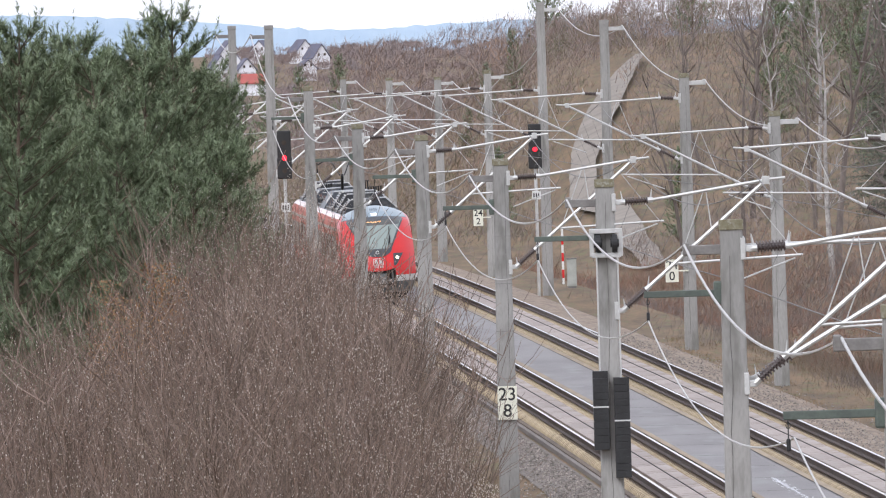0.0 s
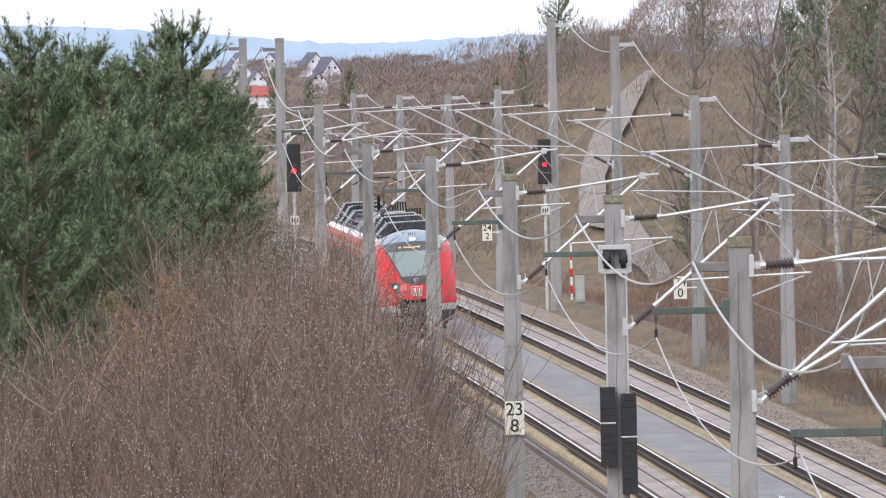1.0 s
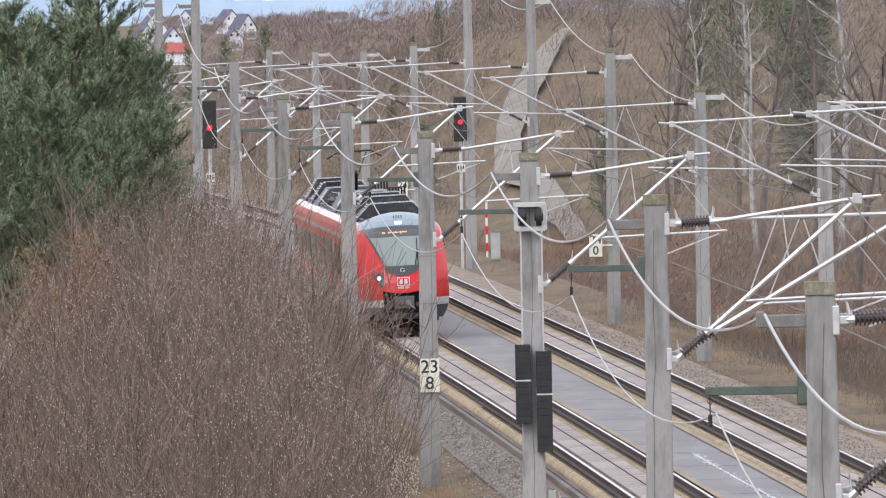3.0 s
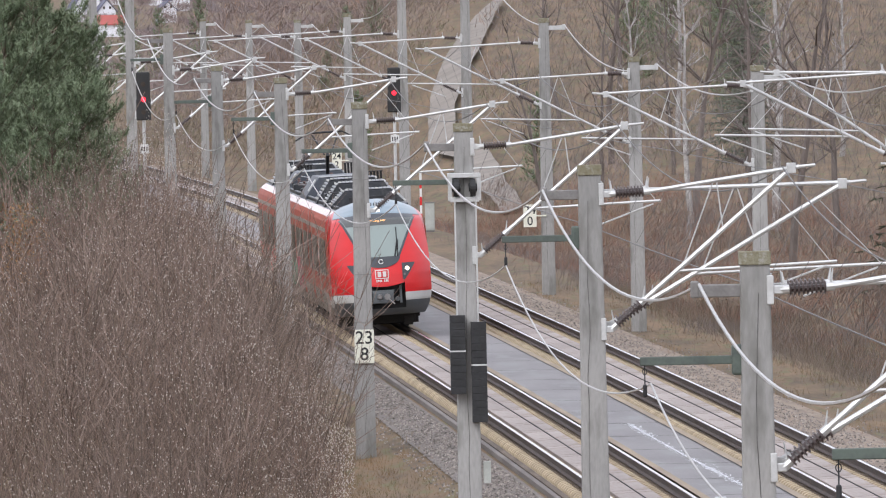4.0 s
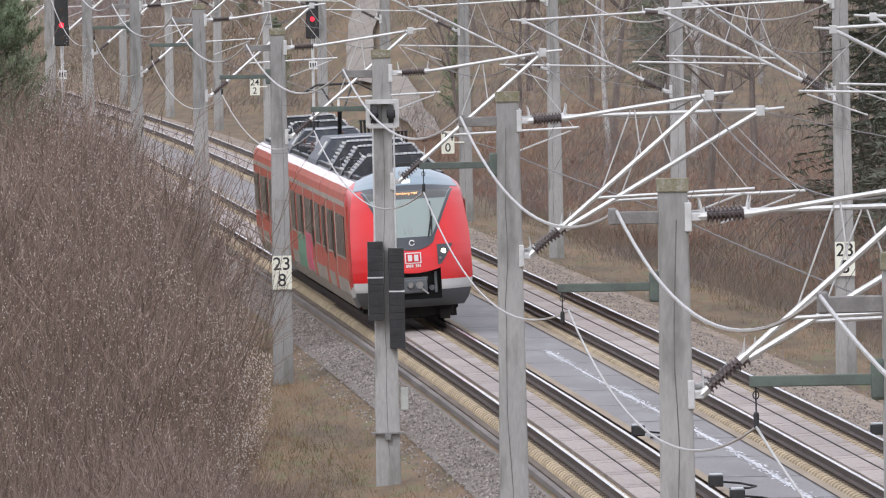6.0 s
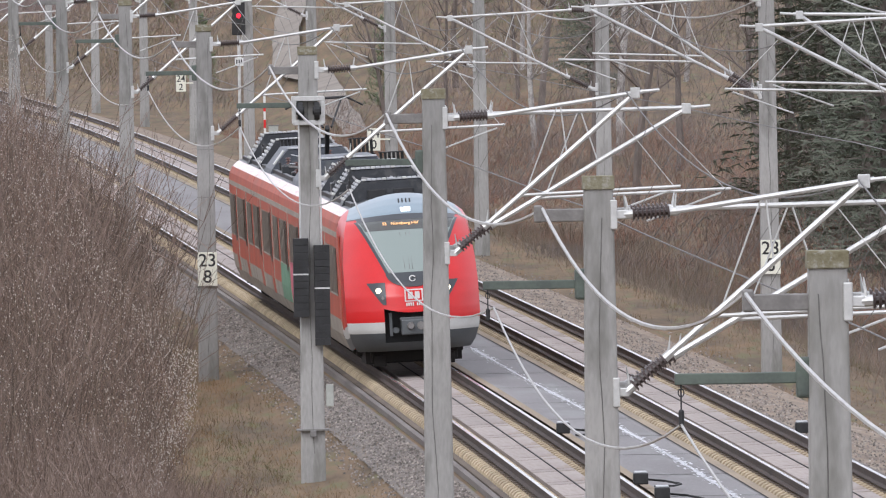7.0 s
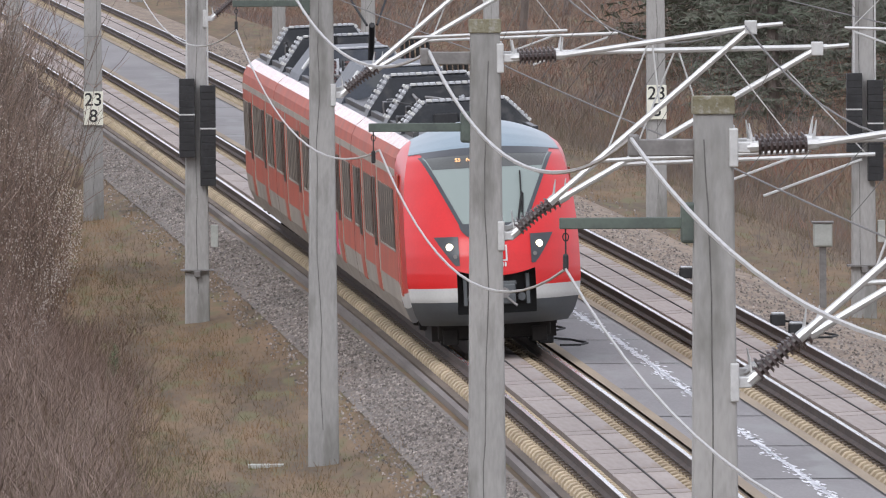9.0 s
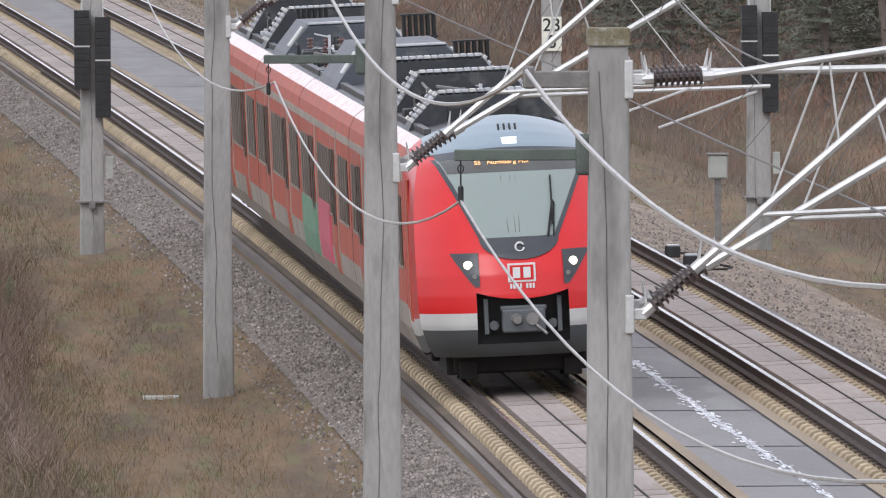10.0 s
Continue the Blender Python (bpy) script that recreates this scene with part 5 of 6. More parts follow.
def thicket():
    rng = random.Random(21)
    kinds = [bush_mesh(30 + i, 5.0, 2.6, 46, "twig") for i in range(4)]
    red = [bush_mesh(40 + i, 4.6, 2.4, 42, "twig_red") for i in range(2)]
    leafy = leaf_mesh(47)
    n = 0
    while n < 120:
        y = rng.uniform(300, 545)
        o = thicket_edge(y) - 0.6 - 20 * rng.random() ** 1.5
        h = (thicket_height(o, y) + 0.4) / 5.0 * rng.uniform(0.85, 1.12)
        orange = y > 400 and -20 < o < -12 and rng.random() < 0.45
        me = rng.choice(red if orange else kinds)
        plant("shrub", me, *spot(o, y), h, rng.uniform(0, 360), "rust-brown leafless shrub in the trackside thicket" if orange else "bare grey-brown many-stemmed shrub in the trackside thicket", "shrub", "trackside thicket")
        n += 1
    for k in range(26):
        y, o = rng.uniform(225, 300), rng.uniform(-17, -10.2)
        plant("shrub", rng.choice(kinds), *spot(o, y), rng.uniform(0.18, 0.36), rng.uniform(0, 360), "low bare shrub in dry grass", "shrub", "trackside thicket")
    brush("thicket_twigs", 75000, -30, -6.5, 290, 560, lambda o, y: thicket_height(o, y) * 0.95, 1.0, 0.0075, "twig", "dense bare twigs filling the trackside thicket", 0.75, 31, lambda o, y, r: o < thicket_edge(y) - 0.3 * r.random())
    brush("thicket_wisps", 60000, -28, -6.5, 300, 560, lambda o, y: thicket_height(o, y) * 1.04, 0.75, 0.0055, "twig_wisp", "fine reddish-brown upright shoots of the thicket", 0.45, 43, lambda o, y, r: o < thicket_edge(y) - 0.2 * r.random())
    buds(36000)
    brush("bank_thicket", 38000, -17, -7.6, 228, 325, lambda o, y: 0.5 + 1.5 * smooth01((-8.2 - o) / 2.5), 0.6, 0.0075, "twig", "low mauve-brown brushwood along the grassy bank", 0.7, 41, lambda o, y, r: o < -8.9 + 1.3 * smooth01((y - 262) / 40) + 0.7 * noise.noise(Vector((o * 0.5, y * 0.12, 7))) - 1.5 * r.random() ** 2, 420)
    brush("verge_weeds", 26000, -12.5, -7.0, 225, 345, lambda o, y: 0.12 + 0.3 * smooth01((-8 - o) / 2.5), 0.28, 0.006, "weed_green", "low olive weeds between the grass and the thicket", 0.7, 42, lambda o, y, r: o < -7.6 - 1.6 * r.random() + 0.8 * noise.noise(Vector((o * 0.4, y * 0.1, 3))), 260)
    brush("dry_weeds", 7000, -21, -13.5, 318, 400, 1.9, 0.8, 0.007, "weed", "pale straw-coloured dry weeds before the thicket", 0.9, 38)
    brush("leaning_stems", 2600, -30, -7.5, 300, 520, lambda o, y: thicket_height(o, y) * 0.9, 2.6, 0.016, "stem", "dark upright stems in the thicket", 0.35, 39, lambda o, y, r: o < thicket_edge(y) - 0.6)
    brush("pale_switches", 900, -30, -9, 300, 460, lambda o, y: thicket_height(o, y) * 0.8, 2.0, 0.012, "weed", "pale dry switches in the thicket", 0.9, 40, lambda o, y, r: o < thicket_edge(y) - 0.6)
    for o, y, h in ((-13.6, 446, 6.0), (-14.6, 452, 5.2), (-13.0, 460, 5.4), (-15.2, 440, 4.2), (-18.0, 330, 2.0), (-14.5, 300, 1.6), (-13.2, 262, 1.5), (-14.2, 448, 4.6), (-13.4, 454, 4.4), (-14.9, 458, 5.6)):
        plant("leafy_sapling", kinds[0] + [("foliage", leafy)], *spot(o, y), h / 5.0, 70 * o, "young tree still holding withered orange leaves", "sapling", "saplings with withered leaves")
    brush("undergrowth", 16000, -26, -11, 470, 640, 2.6, 1.2, 0.012, "twig_red", "rusty undergrowth below the pines", 0.4, 32)


def sapling_meshes(seed):
    rng = random.Random(seed)
    tv, tf, cv, cf = [], [], [], []
    limb(tv, tf, [Vector((0, 0, -0.2)), Vector((0.02, 0, 1)), Vector((0, 0, 2))], 0.03, 0.008, 5)
    for k in range(60):
        h = 2 * rng.random() ** 0.8
        a = rng.uniform(0, math.tau)
        d = Vector((math.cos(a), math.sin(a), 0.55))
        pts = bent(rng, Vector((0, 0, h)), d, 0.12 + 0.62 * (1 - h / 2), 2, 0.1, 0.1)
        limb(tv, tf, pts, 0.01, 0.004, 3)
        for q, r in zip(pts, pts[1:]):
            needle_tuft(cv, cf, rng, q, r - q, (r - q).length, 9, 0.006)
    needle_tuft(cv, cf, rng, Vector((0, 0, 1.9)), Vector((0, 0, 1)), 0.3, 14, 0.006)
    return mesh_of("trunk", tv, tf, "bark_pine"), mesh_of("crown", cv, cf, "needles")


def pines():
    kinds = [pine_meshes(50 + i, 11.0, 3.4) for i in range(4)]
    rows = [(-11.6, 560, 12.8), (-9.6, 596, 10.2), (-14.6, 545, 12.3), (-17.3, 500, 12.6), (-20.8, 478, 12.8), (-13.2, 585, 11.4), (-9.6, 622, 9.4), (-8.4, 590, 4.6), (-10.8, 540, 8.6), 
            (-11.4, 520, 7.6), (-14.2, 508, 9.4), (-10.3, 552, 7.0), (-19.6, 520, 10.5), (-9.2, 578, 6.2), (-21.8, 490, 8.0), (-18.6, 484, 6.0), (-20.5, 500, 9.0), (-16.2, 530, 9.5), (-23.5, 505, 12), (-17.2, 472, 4.6), (-19.6, 466, 5.4), (-22.0, 470, 7.0), (-15.2, 482, 4.8), (-12.6, 530, 6.0),
            (-14.0, 535, 11.6), (-13.0, 552, 11.9), (-16.0, 520, 11.8), (-15.0, 512, 9.0), (-12.2, 530, 8.4), (-17.6, 512, 11.0), (-11.2, 572, 10.8)]
    for i, (o, y, h) in enumerate(rows):
        t, c = kinds[i % 4]
        plant("pine_tree", [("trunk", t), ("crown", c)], *spot(o, y), h / 11.0, 57 * i, "young green pine with upright shoots beside the line", "pine tree", "pine trees")
    rng = random.Random(8)
    young = sapling_meshes(55)
    for o, y, h in ((10.5, 292, 2.3), (11.8, 285, 1.4), (13.5, 330, 2.0), (9.8, 262, 1.2), (12.5, 410, 1.8), (15, 300, 2.6), (-8.4, 300, 0.8)):
        plant("pine_sapling", [("trunk", young[0]), ("crown", young[1])], *spot(o, y), h / 2.2, rng.uniform(0, 360), "small green pine sapling on the bank", "pine sapling", "pine saplings")


def woods():
    rng = random.Random(77)
    bare = [tree_meshes(60 + i, 13.0, 3.2, "bark", "twig_far", 3, 5) for i in range(4)]
    birch = [tree_meshes(70 + i, 14.0, 2.2, "birch", "birch", 2, 5) for i in range(2)]
    firs = [spruce_meshes(80 + i, 14.0, 2.8) for i in range(3)]
    tall = pine_meshes(90, 11.0, 2.2, 4, 0.035)
    low = [bush_mesh(44 + i, 4.0, 3.0, 40, m, 4) for i, m in enumerate(("twig_red", "twig", "twig_red"))]
    def off_path(o, y, r, gap=1.5):
        """Keeps the footpath and its verges clear."""
        for (o1, y1, w1), (o2, y2, w2) in zip(PATH, PATH[1:]):
            if y1 - 12 <= y < y2:
                d = abs(o - (o1 + (o2 - o1) * (y - y1) / (y2 - y1)))
                if d < w1 * 0.5 + gap * (0.6 + 0.6 * r.random()):
                    return False
        for (o1, y1), (o2, y2) in zip(GLADE, GLADE[1:]):
            if y1 <= y < y2 and abs(o - (o1 + (o2 - o1) * (y - y1) / (y2 - y1))) < 1.3 + r.random():
                return r.random() < 0.05
        return True

    for k in range(70):
        y = rng.uniform(430, 1000)
        o = 15 + 50 * rng.random() ** 1.4 + max(0, y - 700) * 0.01
        if not off_path(o, y, rng, 4.5):
            continue
        roll = rng.random()
        if roll < 0.28:
            t, c = rng.choice(firs)
            plant("spruce_tree", [("trunk", t), ("crown", c)], *spot(o + 8, y), rng.uniform(0.7, 1.2), rng.uniform(0, 360), "dark green spruce in the wood", "spruce tree", "wood beside the line")
        elif roll < 0.45:
            t, c = rng.choice(birch)
            plant("birch_tree", [("trunk", t), ("crown", c)], *spot(o, y), rng.uniform(0.8, 1.15), rng.uniform(0, 360), "bare birch with a pale slender trunk", "birch tree", "wood beside the line")
        else:
            t, c = rng.choice(bare)
            plant("bare_tree", [("trunk", t), ("crown", c)], *spot(o, y), rng.uniform(0.7, 1.2), rng.uniform(0, 360), "leafless grey-brown tree in the winter wood", "tree", "wood beside the line")
    for k in range(44):
        y = rng.uniform(300, 900)
        o = rng.uniform(10.8, 26)
        plant("shrub", rng.choice(low), *spot(o, y), rng.uniform(0.25, 0.6), rng.uniform(0, 360), "low reddish-brown bare shrub on the bank", "shrub", "shrubs on the bank")

    def far_height(o, y):
        x = (xc(y) + o) * 1300 / y
        return max(1.2, 10.0 + 2.4 * smooth01((x + 8) / 20) + 8 * smooth01((x - 12) / 8) + 1.6 * noise.noise(Vector((x * 0.35, y * 0.01, 0))) - ground_z(o, y))

    # the dark edge of the spruce wood beyond the bank
    for k in range(70):
        y = rng.uniform(425, 600)
        o = 18.5 + 26 * rng.random() ** 1.5 + 3.0 * noise.noise(Vector((y * 0.03, 9, 0)))
        t, c = rng.choice(firs)
        plant("spruce_tree", [("trunk", t), ("crown", c)], *spot(o, y), rng.uniform(0.55, 1.15), rng.uniform(0, 360), "dark green spruce at the edge of the wood", "spruce tree", "wood beside the line")
    brush("bank_grass", 60000, 7.6, 14, 240, 620, lambda o, y: 0.25 + 0.5 * smooth01((o - 9.5) / 3), 0.45, 0.007, "tall_grass", "tall dry grass and weeds on the bank", 0.45, 45, lambda o, y, r: o > 7.8 + 1.2 * r.random(), 900)
    brush("bank_brush", 64000, 9.6, 26, 290, 860, lambda o, y: 0.6 + 1.3 * smooth01((o - 10) / 6), 0.5, 0.009, "bracken", "reddish dead bracken and twigs on the bank", 0.8, 33, off_path, 420)
    brush("slope_brush", 70000, 9.0, 30, 300, 760, lambda o, y: 0.6 + 1.2 * smooth01((o - 9.5) / 7), 0.5, 0.008, "twig_far", "grey-brown leafless brushwood before the wood", 0.6, 46, off_path, 260)
    brush("wood_twigs", 84000, 14, 75, 440, 1000, lambda o, y: 3 + 13 * smooth01((o - 14) / 18), 0.9, 0.012, "twig_far", "grey-brown twigs of the leafless wood", 0.8, 34, off_path, 620)
    brush("hill_twigs", 52000, 11, 110, 860, 1500, lambda o, y: min(2.0 + 4 * smooth01((o - 20) / 30), far_height(o, y)), 0.7, 0.022, "twig_russet_hazed", "russet brush on the far hillside, greyed for haze", 0.8, 35, off_path, 500)
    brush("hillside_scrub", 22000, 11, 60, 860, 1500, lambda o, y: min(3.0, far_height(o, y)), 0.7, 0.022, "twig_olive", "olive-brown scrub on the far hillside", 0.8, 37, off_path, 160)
    brush("far_wood_twigs", 95000, 12, 110, 1010, 1650, far_height, 0.8, 0.026, "twig_russet_hazed", "bare russet-brown far wood, its colour greyed for haze", 0.8, 36, lambda o, y, r: xc(y) + o > -12.5 + r.gauss(0, 2) and o > 12 and off_path(o, y, r), 700)
    brush("crest_wood", 44000, 25, 125, 1600, 2350, lambda o, y: 3.0 + 1.5 * noise.noise(Vector(((xc(y) + o) * 0.2, y * 0.01, 0))), 0.9, 0.035, "twig_haze_mauve", "grey-brown leafless wood on the hill crest, greyed for haze", 0.8, 49, lambda o, y, r: -17 + r.gauss(0, 2) < xc(y) + o < 55, 600)
    brush("valley_wood", 80000, 40, 240, 2600, 4650, lambda o, y: 3.4 + 1.8 * noise.noise(Vector(((xc(y) + o) * 0.12, y * 0.01, 0))), 1.2, 0.07, "twig_haze_mauve", "leafless wood round the far village, mauve-grey painted for haze", 0.8, 48, lambda o, y, r: -27 < (xc(y) + o) * 2000 / y < 14, 600)
    for x, y, h in ((-23.5, 2400, 13), (-13.5, 2350, 12.5), (-19.5, 2450, 11)):
        plant("pine_tree", [("trunk", tall[0]), ("crown", tall[1])], x, y, ground_z(x - xc(y), y), h / 11.0, 33 * x, "far dark pine before the village", "pine tree", "pine trees")
    t, c = tall
    for o, y, h in ((52, 1250, 12), (58, 1300, 13), (47, 1330, 11), (66, 1280, 14), (40, 1420, 11), (-10, 1500, 10), (4, 1600, 9.5), (73, 1210, 14), (21, 900, 5), (16.5, 1000, 5), (33, 1010, 9), (37, 1035, 10), (41, 1060, 9), (45, 1120, 10), (36, 965, 8), (39, 1000, 9.5), (25, 1200, 4.5), (22, 1170, 3.6), (28.5, 1230, 5)):
        plant("pine_tree", [("trunk", t), ("crown", c)], *spot(o, y), h / 11.0, 40 * o, "dark green pine on the hill", "pine tree", "pine trees")


def grass():
    rng = random.Random(9)
    for name, count, o0, o1, y0, y1, label in (("grass_tufts", 150000, -15, -4.9, 208, 430, "dry yellow-brown grass on the trackside"), ("grass_tufts", 45000, 5.6, 14, 215, 620, "dry pale grass on the bank beside the track")):
        v, f = [], []
        clumps = [(rng.uniform(o0, o1), y0 + (y1 - y0) * rng.random() ** 1.3) for k in range(count // 30)]
        for o, y in clumps:
            if -6.0 < o < -4.9 and rng.random() < 0.6:
                continue
            tall = 0.03 + 0.16 * rng.random() ** 2.2 * (1.9 if abs(o) > 9 else 1)
            for k in range(30):
                oo, yy = o + rng.gauss(0, 0.16), y + rng.gauss(0, 2.2)
                x, z = xc(yy) + oo, ground_z(oo, yy)
                a = rng.uniform(0, math.pi)
                w = 0.006
                h = tall * rng.uniform(0.5, 1.3)
                n = len(v)
                v += [(x - w * math.cos(a), yy - w * math.sin(a), z - 0.02), (x + w * math.cos(a), yy + w * math.sin(a), z - 0.02), (x + rng.gauss(0, 0.06), yy + rng.gauss(0, 0.06), z + h)]
                f.append((n, n + 1, n + 2))
        tagged(raw(name, v, f, "blade"), label, "grass", kind="stuff")


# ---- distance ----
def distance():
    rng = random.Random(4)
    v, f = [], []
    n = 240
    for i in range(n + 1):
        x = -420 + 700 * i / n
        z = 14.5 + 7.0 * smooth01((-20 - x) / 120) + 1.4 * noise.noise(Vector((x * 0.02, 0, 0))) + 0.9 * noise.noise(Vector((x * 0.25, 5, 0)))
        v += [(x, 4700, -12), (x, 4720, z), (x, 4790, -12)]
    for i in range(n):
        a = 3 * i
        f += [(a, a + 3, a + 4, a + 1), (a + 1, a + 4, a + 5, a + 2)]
    tagged(raw("backdrop_ridge", v, f, "ridge"), "wooded ridge on the horizon, haze painted in as blue", "backdrop", kind="structure")
    for across, y, w, hgt, roof, turn in ((-388, 3800, 4.0, 2.6, "roof_tile", 15), (-356, 3800, 4.2, 2.9, "roof_tile", 0), (-340, 3760, 3.8, 2.2, "roof_tile", 10), (-332, 3500, 5.0, 1.4, "roof_red", 85), (-370, 4200, 5.0, 2.9, "roof_tile", 12),
                                          (-213, 4000, 4.2, 2.8, "roof_tile", 25), (-240, 4200, 4.6, 2.6, "roof_tile", 20), (-233, 3750, 3.8, 1.6, "roof_tile", 12), (-310, 4250, 4.4, 2.4, "roof_tile", -14)):
        house(across * y / 30400, y, w, hgt, roof, turn)


def house(x, y, w, hgt, roof, turn):
    thing = new("house")
    thing.matrix_basis = pose(x, y, ground_z(x - xc(y), y) - 0.3, 0, 0, turn)
    w, hgt, base = w * 1.0, hgt * 1.05, 3.0
    d = w * 1.3
    bm = B()
    a = [bm.verts.new(p) for p in ((-w / 2, -d / 2, 0), (w / 2, -d / 2, 0), (w / 2, -d / 2, base), (0, -d / 2, base + hgt), (-w / 2, -d / 2, base))]
    b = [bm.verts.new((p.co.x, d / 2, p.co.z)) for p in a]
    bm.faces.new(a)
    bm.faces.new(b[::-1])
    for i in (0, 1, 4):
        j = (i + 1) % 5
        bm.faces.new((a[i], b[i], b[j], a[j]))
    part("wall", bm, "house", thing)
    for s in (-1, 1):
        bm = B()
        p = [(s * (w / 2 + 0.4), -d / 2 - 0.3, base - 0.35), (0, -d / 2 - 0.3, base + hgt + 0.06), (0, d / 2 + 0.3, base + hgt + 0.06), (s * (w / 2 + 0.4), d / 2 + 0.3, base - 0.35)]
        lo = [bm.verts.new(q) for q in p]
        hi = [bm.verts.new((q[0], q[1], q[2] + 0.2)) for q in p]
        bm.faces.new(lo)
        bm.faces.new(hi[::-1])
        for i in range(4):
            j = (i + 1) % 4
            bm.faces.new((lo[i], hi[i], hi[j], lo[j]))
        part("roof", bm, roof, thing)
    for zz in (1.4, base + 0.7):
        for xx in (-w * 0.18, w * 0.18):
            bm = B()
            box(bm, xx, -d / 2 - 0.02, zz, 0.45, 0.1, 0.55)
            part("window", bm, "pane", thing)
    tagged(thing, "white gabled house with a %s roof in the far village" % ("red" if roof == "roof_red" else "dark"), "house", "village houses")


def sandy_path():
    pts = PATH
    v, f = [], []
    m = 5
    line = []
    for (o, y, w), (o2, y2, w2) in zip(pts, pts[1:]):
        for k in range(6):
            u = k / 6
            line.append((o + (o2 - o) * u, y + (y2 - y) * u, w + (w2 - w) * u))
    line.append(pts[-1])
    for i, (o, y, w) in enumerate(line):
        wob = 0.15 * noise.noise(Vector((y * 0.05, 1, 1)))
        for k in range(m):
            oo = o + wob + w * (k / (m - 1) - 0.5)
            v.append((xc(y) + oo, y, ground_z(oo, y) + 0.3))
    for i in range(len(line) - 1):
        for k in range(m - 1):
            f.append((i * m + k, i * m + k + 1, (i + 1) * m + k + 1, (i + 1) * m + k))
    tagged(raw("sandy_path", v, f, "sand"), "pale sandy footpath climbing the wooded slope", "path", kind="structure")


PATH = [(17.4, 860, 1.2), (18.0, 871, 1.2), (18.8, 897, 1.4), (20.0, 934, 1.8), (20.9, 962, 1.7), (20.6, 975, 1.7), (20.9, 994, 1.6), (22.6, 1027, 1.6), (24.8, 1059, 2.1), (27.2, 1090, 2.3), (30.5, 1131, 1.7), (35.2, 1190, 0.6)]
GLADE = [(13.2, 840), (16.1, 900), (20.9, 994), (24.8, 1059)]


# ---- lineside things ----
def signal(x, y, z0, lamp_z, facing_label):
    thing = new("railway_signal")
    thing.matrix_basis = pose(x, y, z0)
    bm = B()
    tube(bm, (0, 0.2, -0.3), (0, 0.2, lamp_z + 0.6), 0.07, 10)
    part("post", bm, "galv", thing)
    bm = B()
    box(bm, 0, 0, lamp_z + 0.45, 0.54, 0.14, 1.15, 0.05)
    part("upper_screen", bm, "black", thing)
    bm = B()
    box(bm, 0, 0, lamp_z - 0.45, 0.58, 0.16, 0.85, 0.05)
    part("lower_screen", bm, "black", thing)
    bm = B()
    tube(bm, (0, -0.07, lamp_z - 0.05), (0, -0.13, lamp_z - 0.05), 0.095, 18)
    part("red_lamp", bm, "lamp_red", thing, "lit red signal lamp")
    for dz in (0.55, -0.55):
        bm = B()
        tube(bm, (0, -0.06, lamp_z + dz), (0, -0.10, lamp_z + dz), 0.10, 14)
        part("dark_lens", bm, "pane", thing)
    bm = B()
    box(bm, 0.0, 0.0, lamp_z - 2.0, 0.36, 0.03, 0.36, 0.01)
    pl = part("sign_plate", bm, "white", thing, "white plate with dark bars")
    for k in range(3):
        bm = B()
        box(bm, -0.1 + 0.1 * k, -0.02, lamp_z - 2.0, 0.05, 0.012, 0.18)
        part("sign_bar", bm, "black", pl)
    tagged(thing, "black railway light signal showing red beside the track", "railway signal", "railway signals")


def cabinet(o, y, w, h, post):
    thing = new("trackside_cabinet")
    thing.matrix_basis = pose(*spot(o, y, 0.02))
    bm = B()
    box(bm, 0, 0, post + h / 2, w, 0.3, h, 0.02)
    body = part("housing", bm, "cabinet", thing)
    bm = B()
    box(bm, 0, -0.16, post + h / 2, w * 0.86, 0.02, h * 0.88, 0.005)
    part("door", bm, "cabinet", body)
    bm = B()
    box(bm, 0, 0, post + h + 0.015, w + 0.06, 0.36, 0.04, 0.01)
    part("lid", bm, "steel", body)
    bm = B()
    box(bm, 0, 0, post / 2 - 0.05, 0.13 if post > 0.4 else w * 0.9, 0.12 if post > 0.4 else 0.26, post + 0.1)
    part("post", bm, "steel", thing)
    tagged(thing, "small grey trackside cabinet on a post" if post > 0.4 else "pale grey trackside cabinet on the bank", "cabinet", "trackside cabinets")


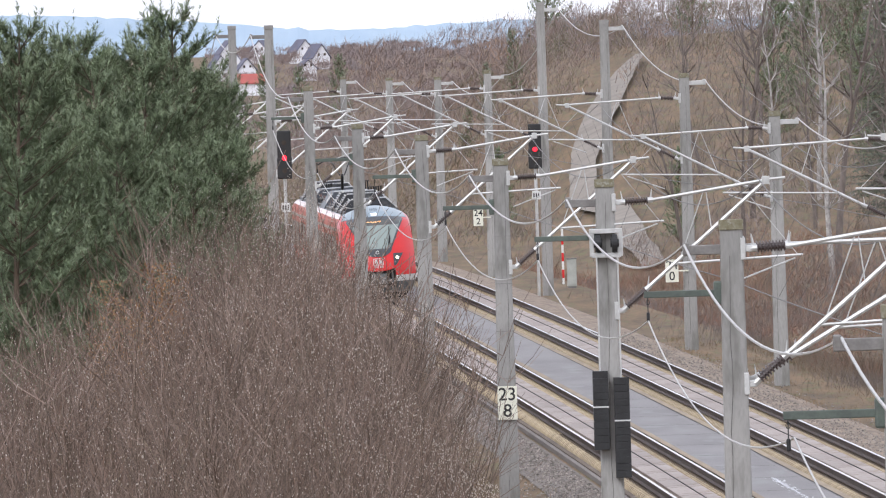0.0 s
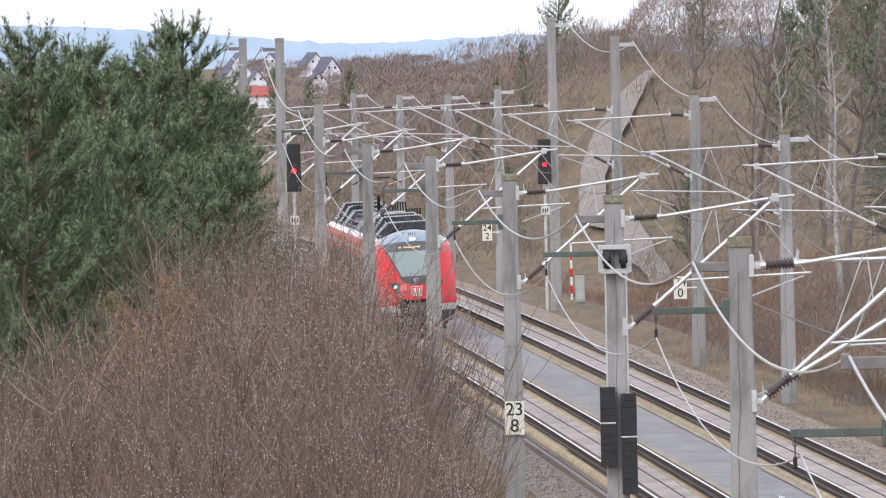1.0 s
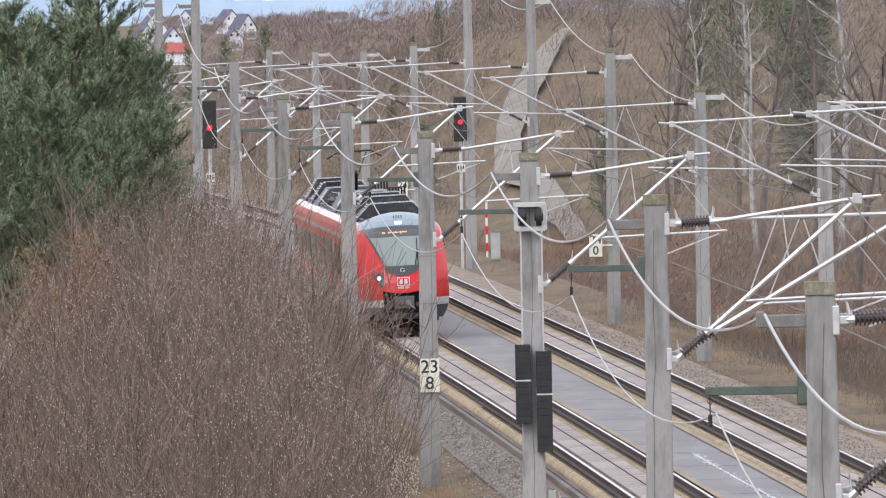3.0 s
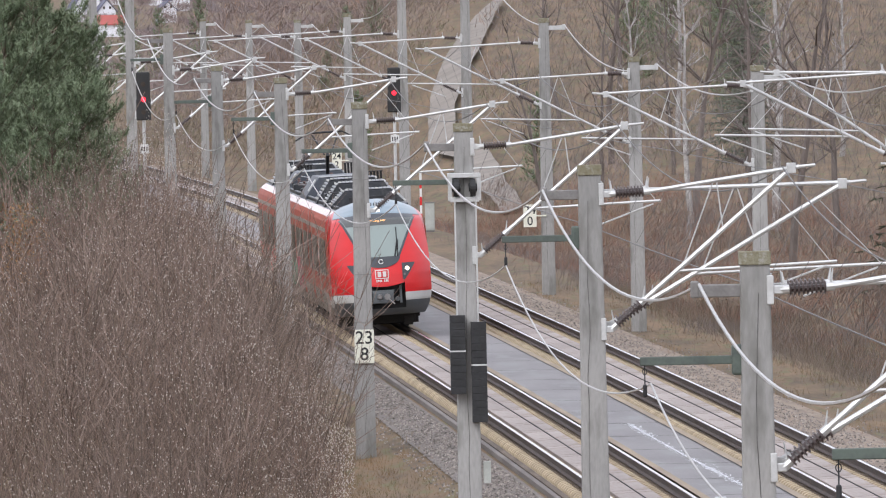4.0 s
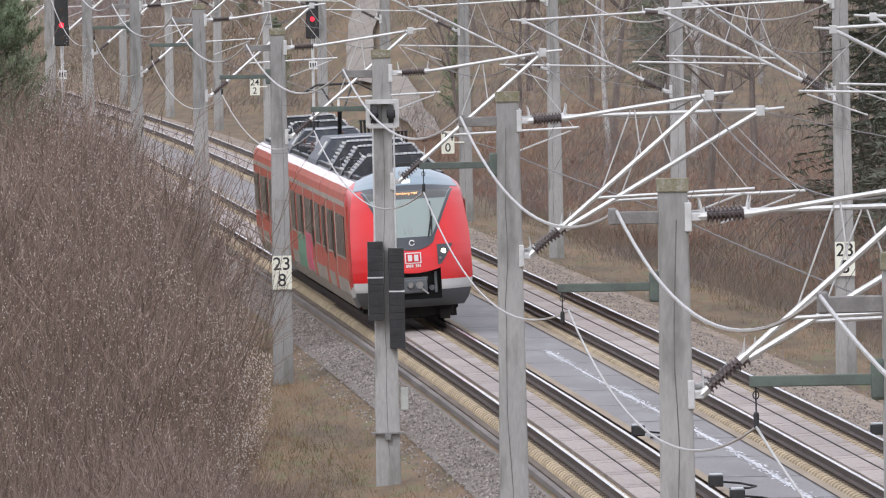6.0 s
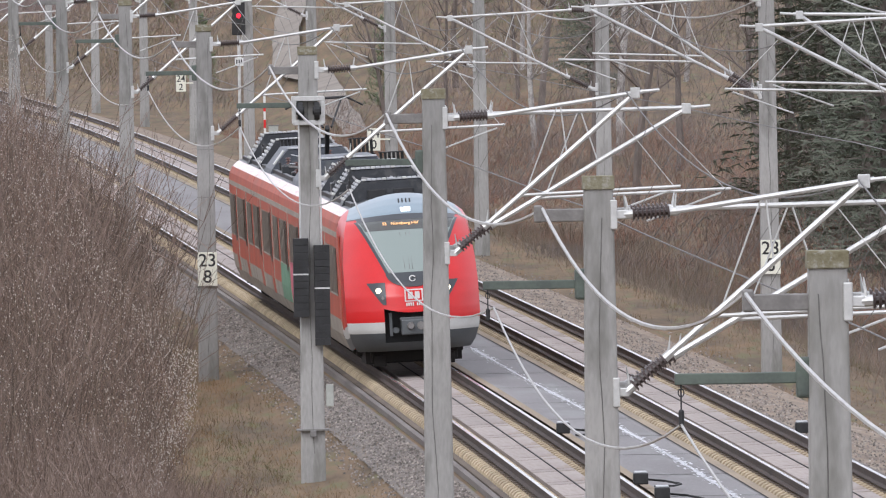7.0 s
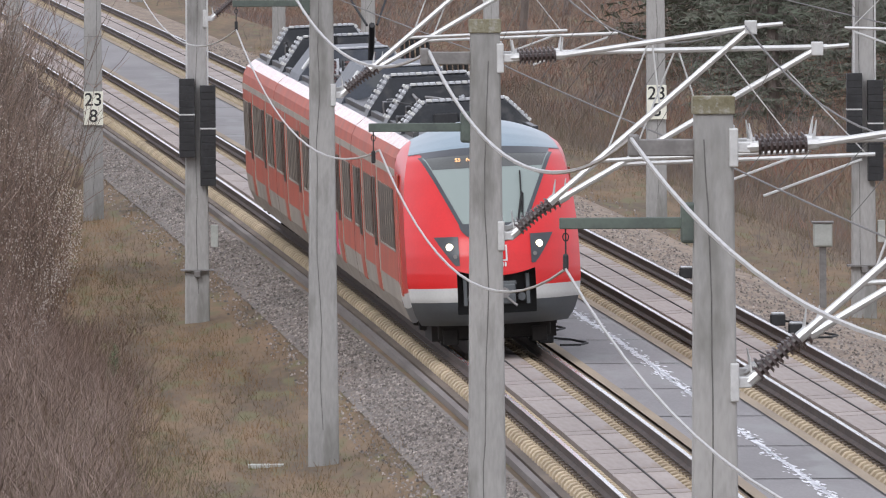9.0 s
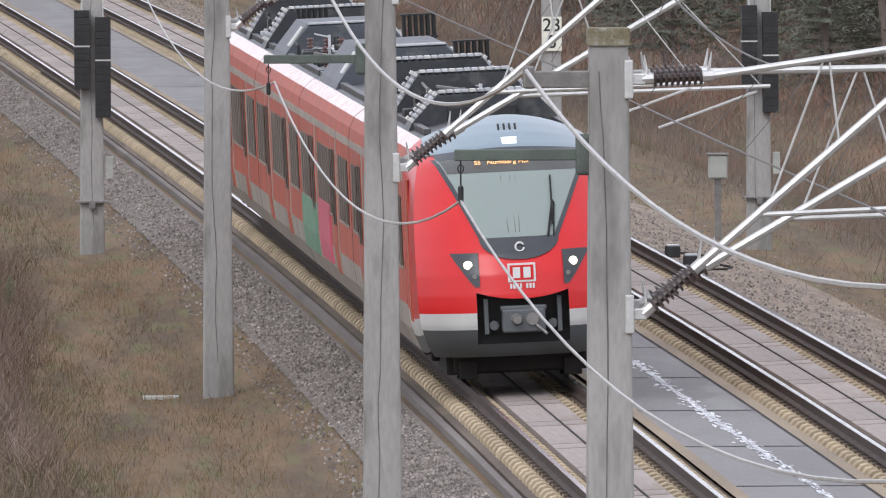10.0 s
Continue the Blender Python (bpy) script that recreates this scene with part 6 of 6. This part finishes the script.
def axle_counter(side, y, o):
    thing = new("axle_counter")
    thing.matrix_basis = Matrix.Translation(on_track(y, side, o, -0.2))
    bm = B()
    box(bm, 0, 0, 0.12, 0.26, 0.45, 0.2, 0.02)
    part("housing", bm, "iron", thing)
    bm = B()
    box(bm, 0, 0, 0.235, 0.22, 0.38, 0.03, 0.01)
    part("lid", bm, "roof_light", thing)
    pts = [Vector((0.1, 0.1, 0.1)), Vector((0.45, 0.3, 0.06)), Vector((0.7, -0.5, 0.03)), Vector((0.55, -1.4, 0.03)), Vector((0.2, -1.8, 0.04))]
    v, f = wire_mesh(pts, 0.02)
    raw("cable", v, f, "rubber", thing)
    tagged(thing, "black axle counter box with a cable beside the rail", "axle counter", "axle counters")


def striped_post(o, y, z0, z1):
    thing = new("striped_post")
    x, yy, g = spot(o, y)
    thing.matrix_basis = pose(x, yy, g)
    n = 7
    for k in range(n):
        bm = B()
        a, b = (z1 - z0) * k / n, (z1 - z0) * (k + 1) / n
        box(bm, 0, 0, a + (b - a) / 2, 0.10, 0.05, b - a)
        part("band", bm, "red" if k % 2 else "white", thing)
    tagged(thing, "red and white striped marker post beside the track", "marker post")


def lineside():
    for o, y, lamp in SIGNALS:
        x, yy, g = spot(o, y)
        signal(x, yy, g, lamp - g, "")
    cabinet(8.3, 748, 0.42, 1.2, 0.1)
    cabinet(6.1, 331, 0.36, 0.46, 1.2)
    striped_post(8.5, 762, 0, 2.6)
    for y in (298, 303, 330):
        axle_counter(1, y, 1.15)
    for y in (295, 302.5, 332):
        axle_counter(-1, y, 1.15)
    bm = B()
    box(bm, 0, 0, 0.12, 0.55, 0.4, 0.06, 0.01)
    thing = new("drain_cover")
    thing.matrix_basis = pose(*spot(-6.95, 263))
    part("lid", bm, "cabinet", thing)
    tagged(thing, "pale concrete drain cover lying in the grass", "drain cover")


SIGNALS = [(6.05, 727, 5.52), (-5.7, 676, 5.8)]


# ---- build ----
ground()
ballast()
slabs = tracks()
distance()
sandy_path()
masts()
wires()
train = build_train()
lineside()
pines()
thicket()
woods()
grass()
slab_pieces(slabs)
motions()
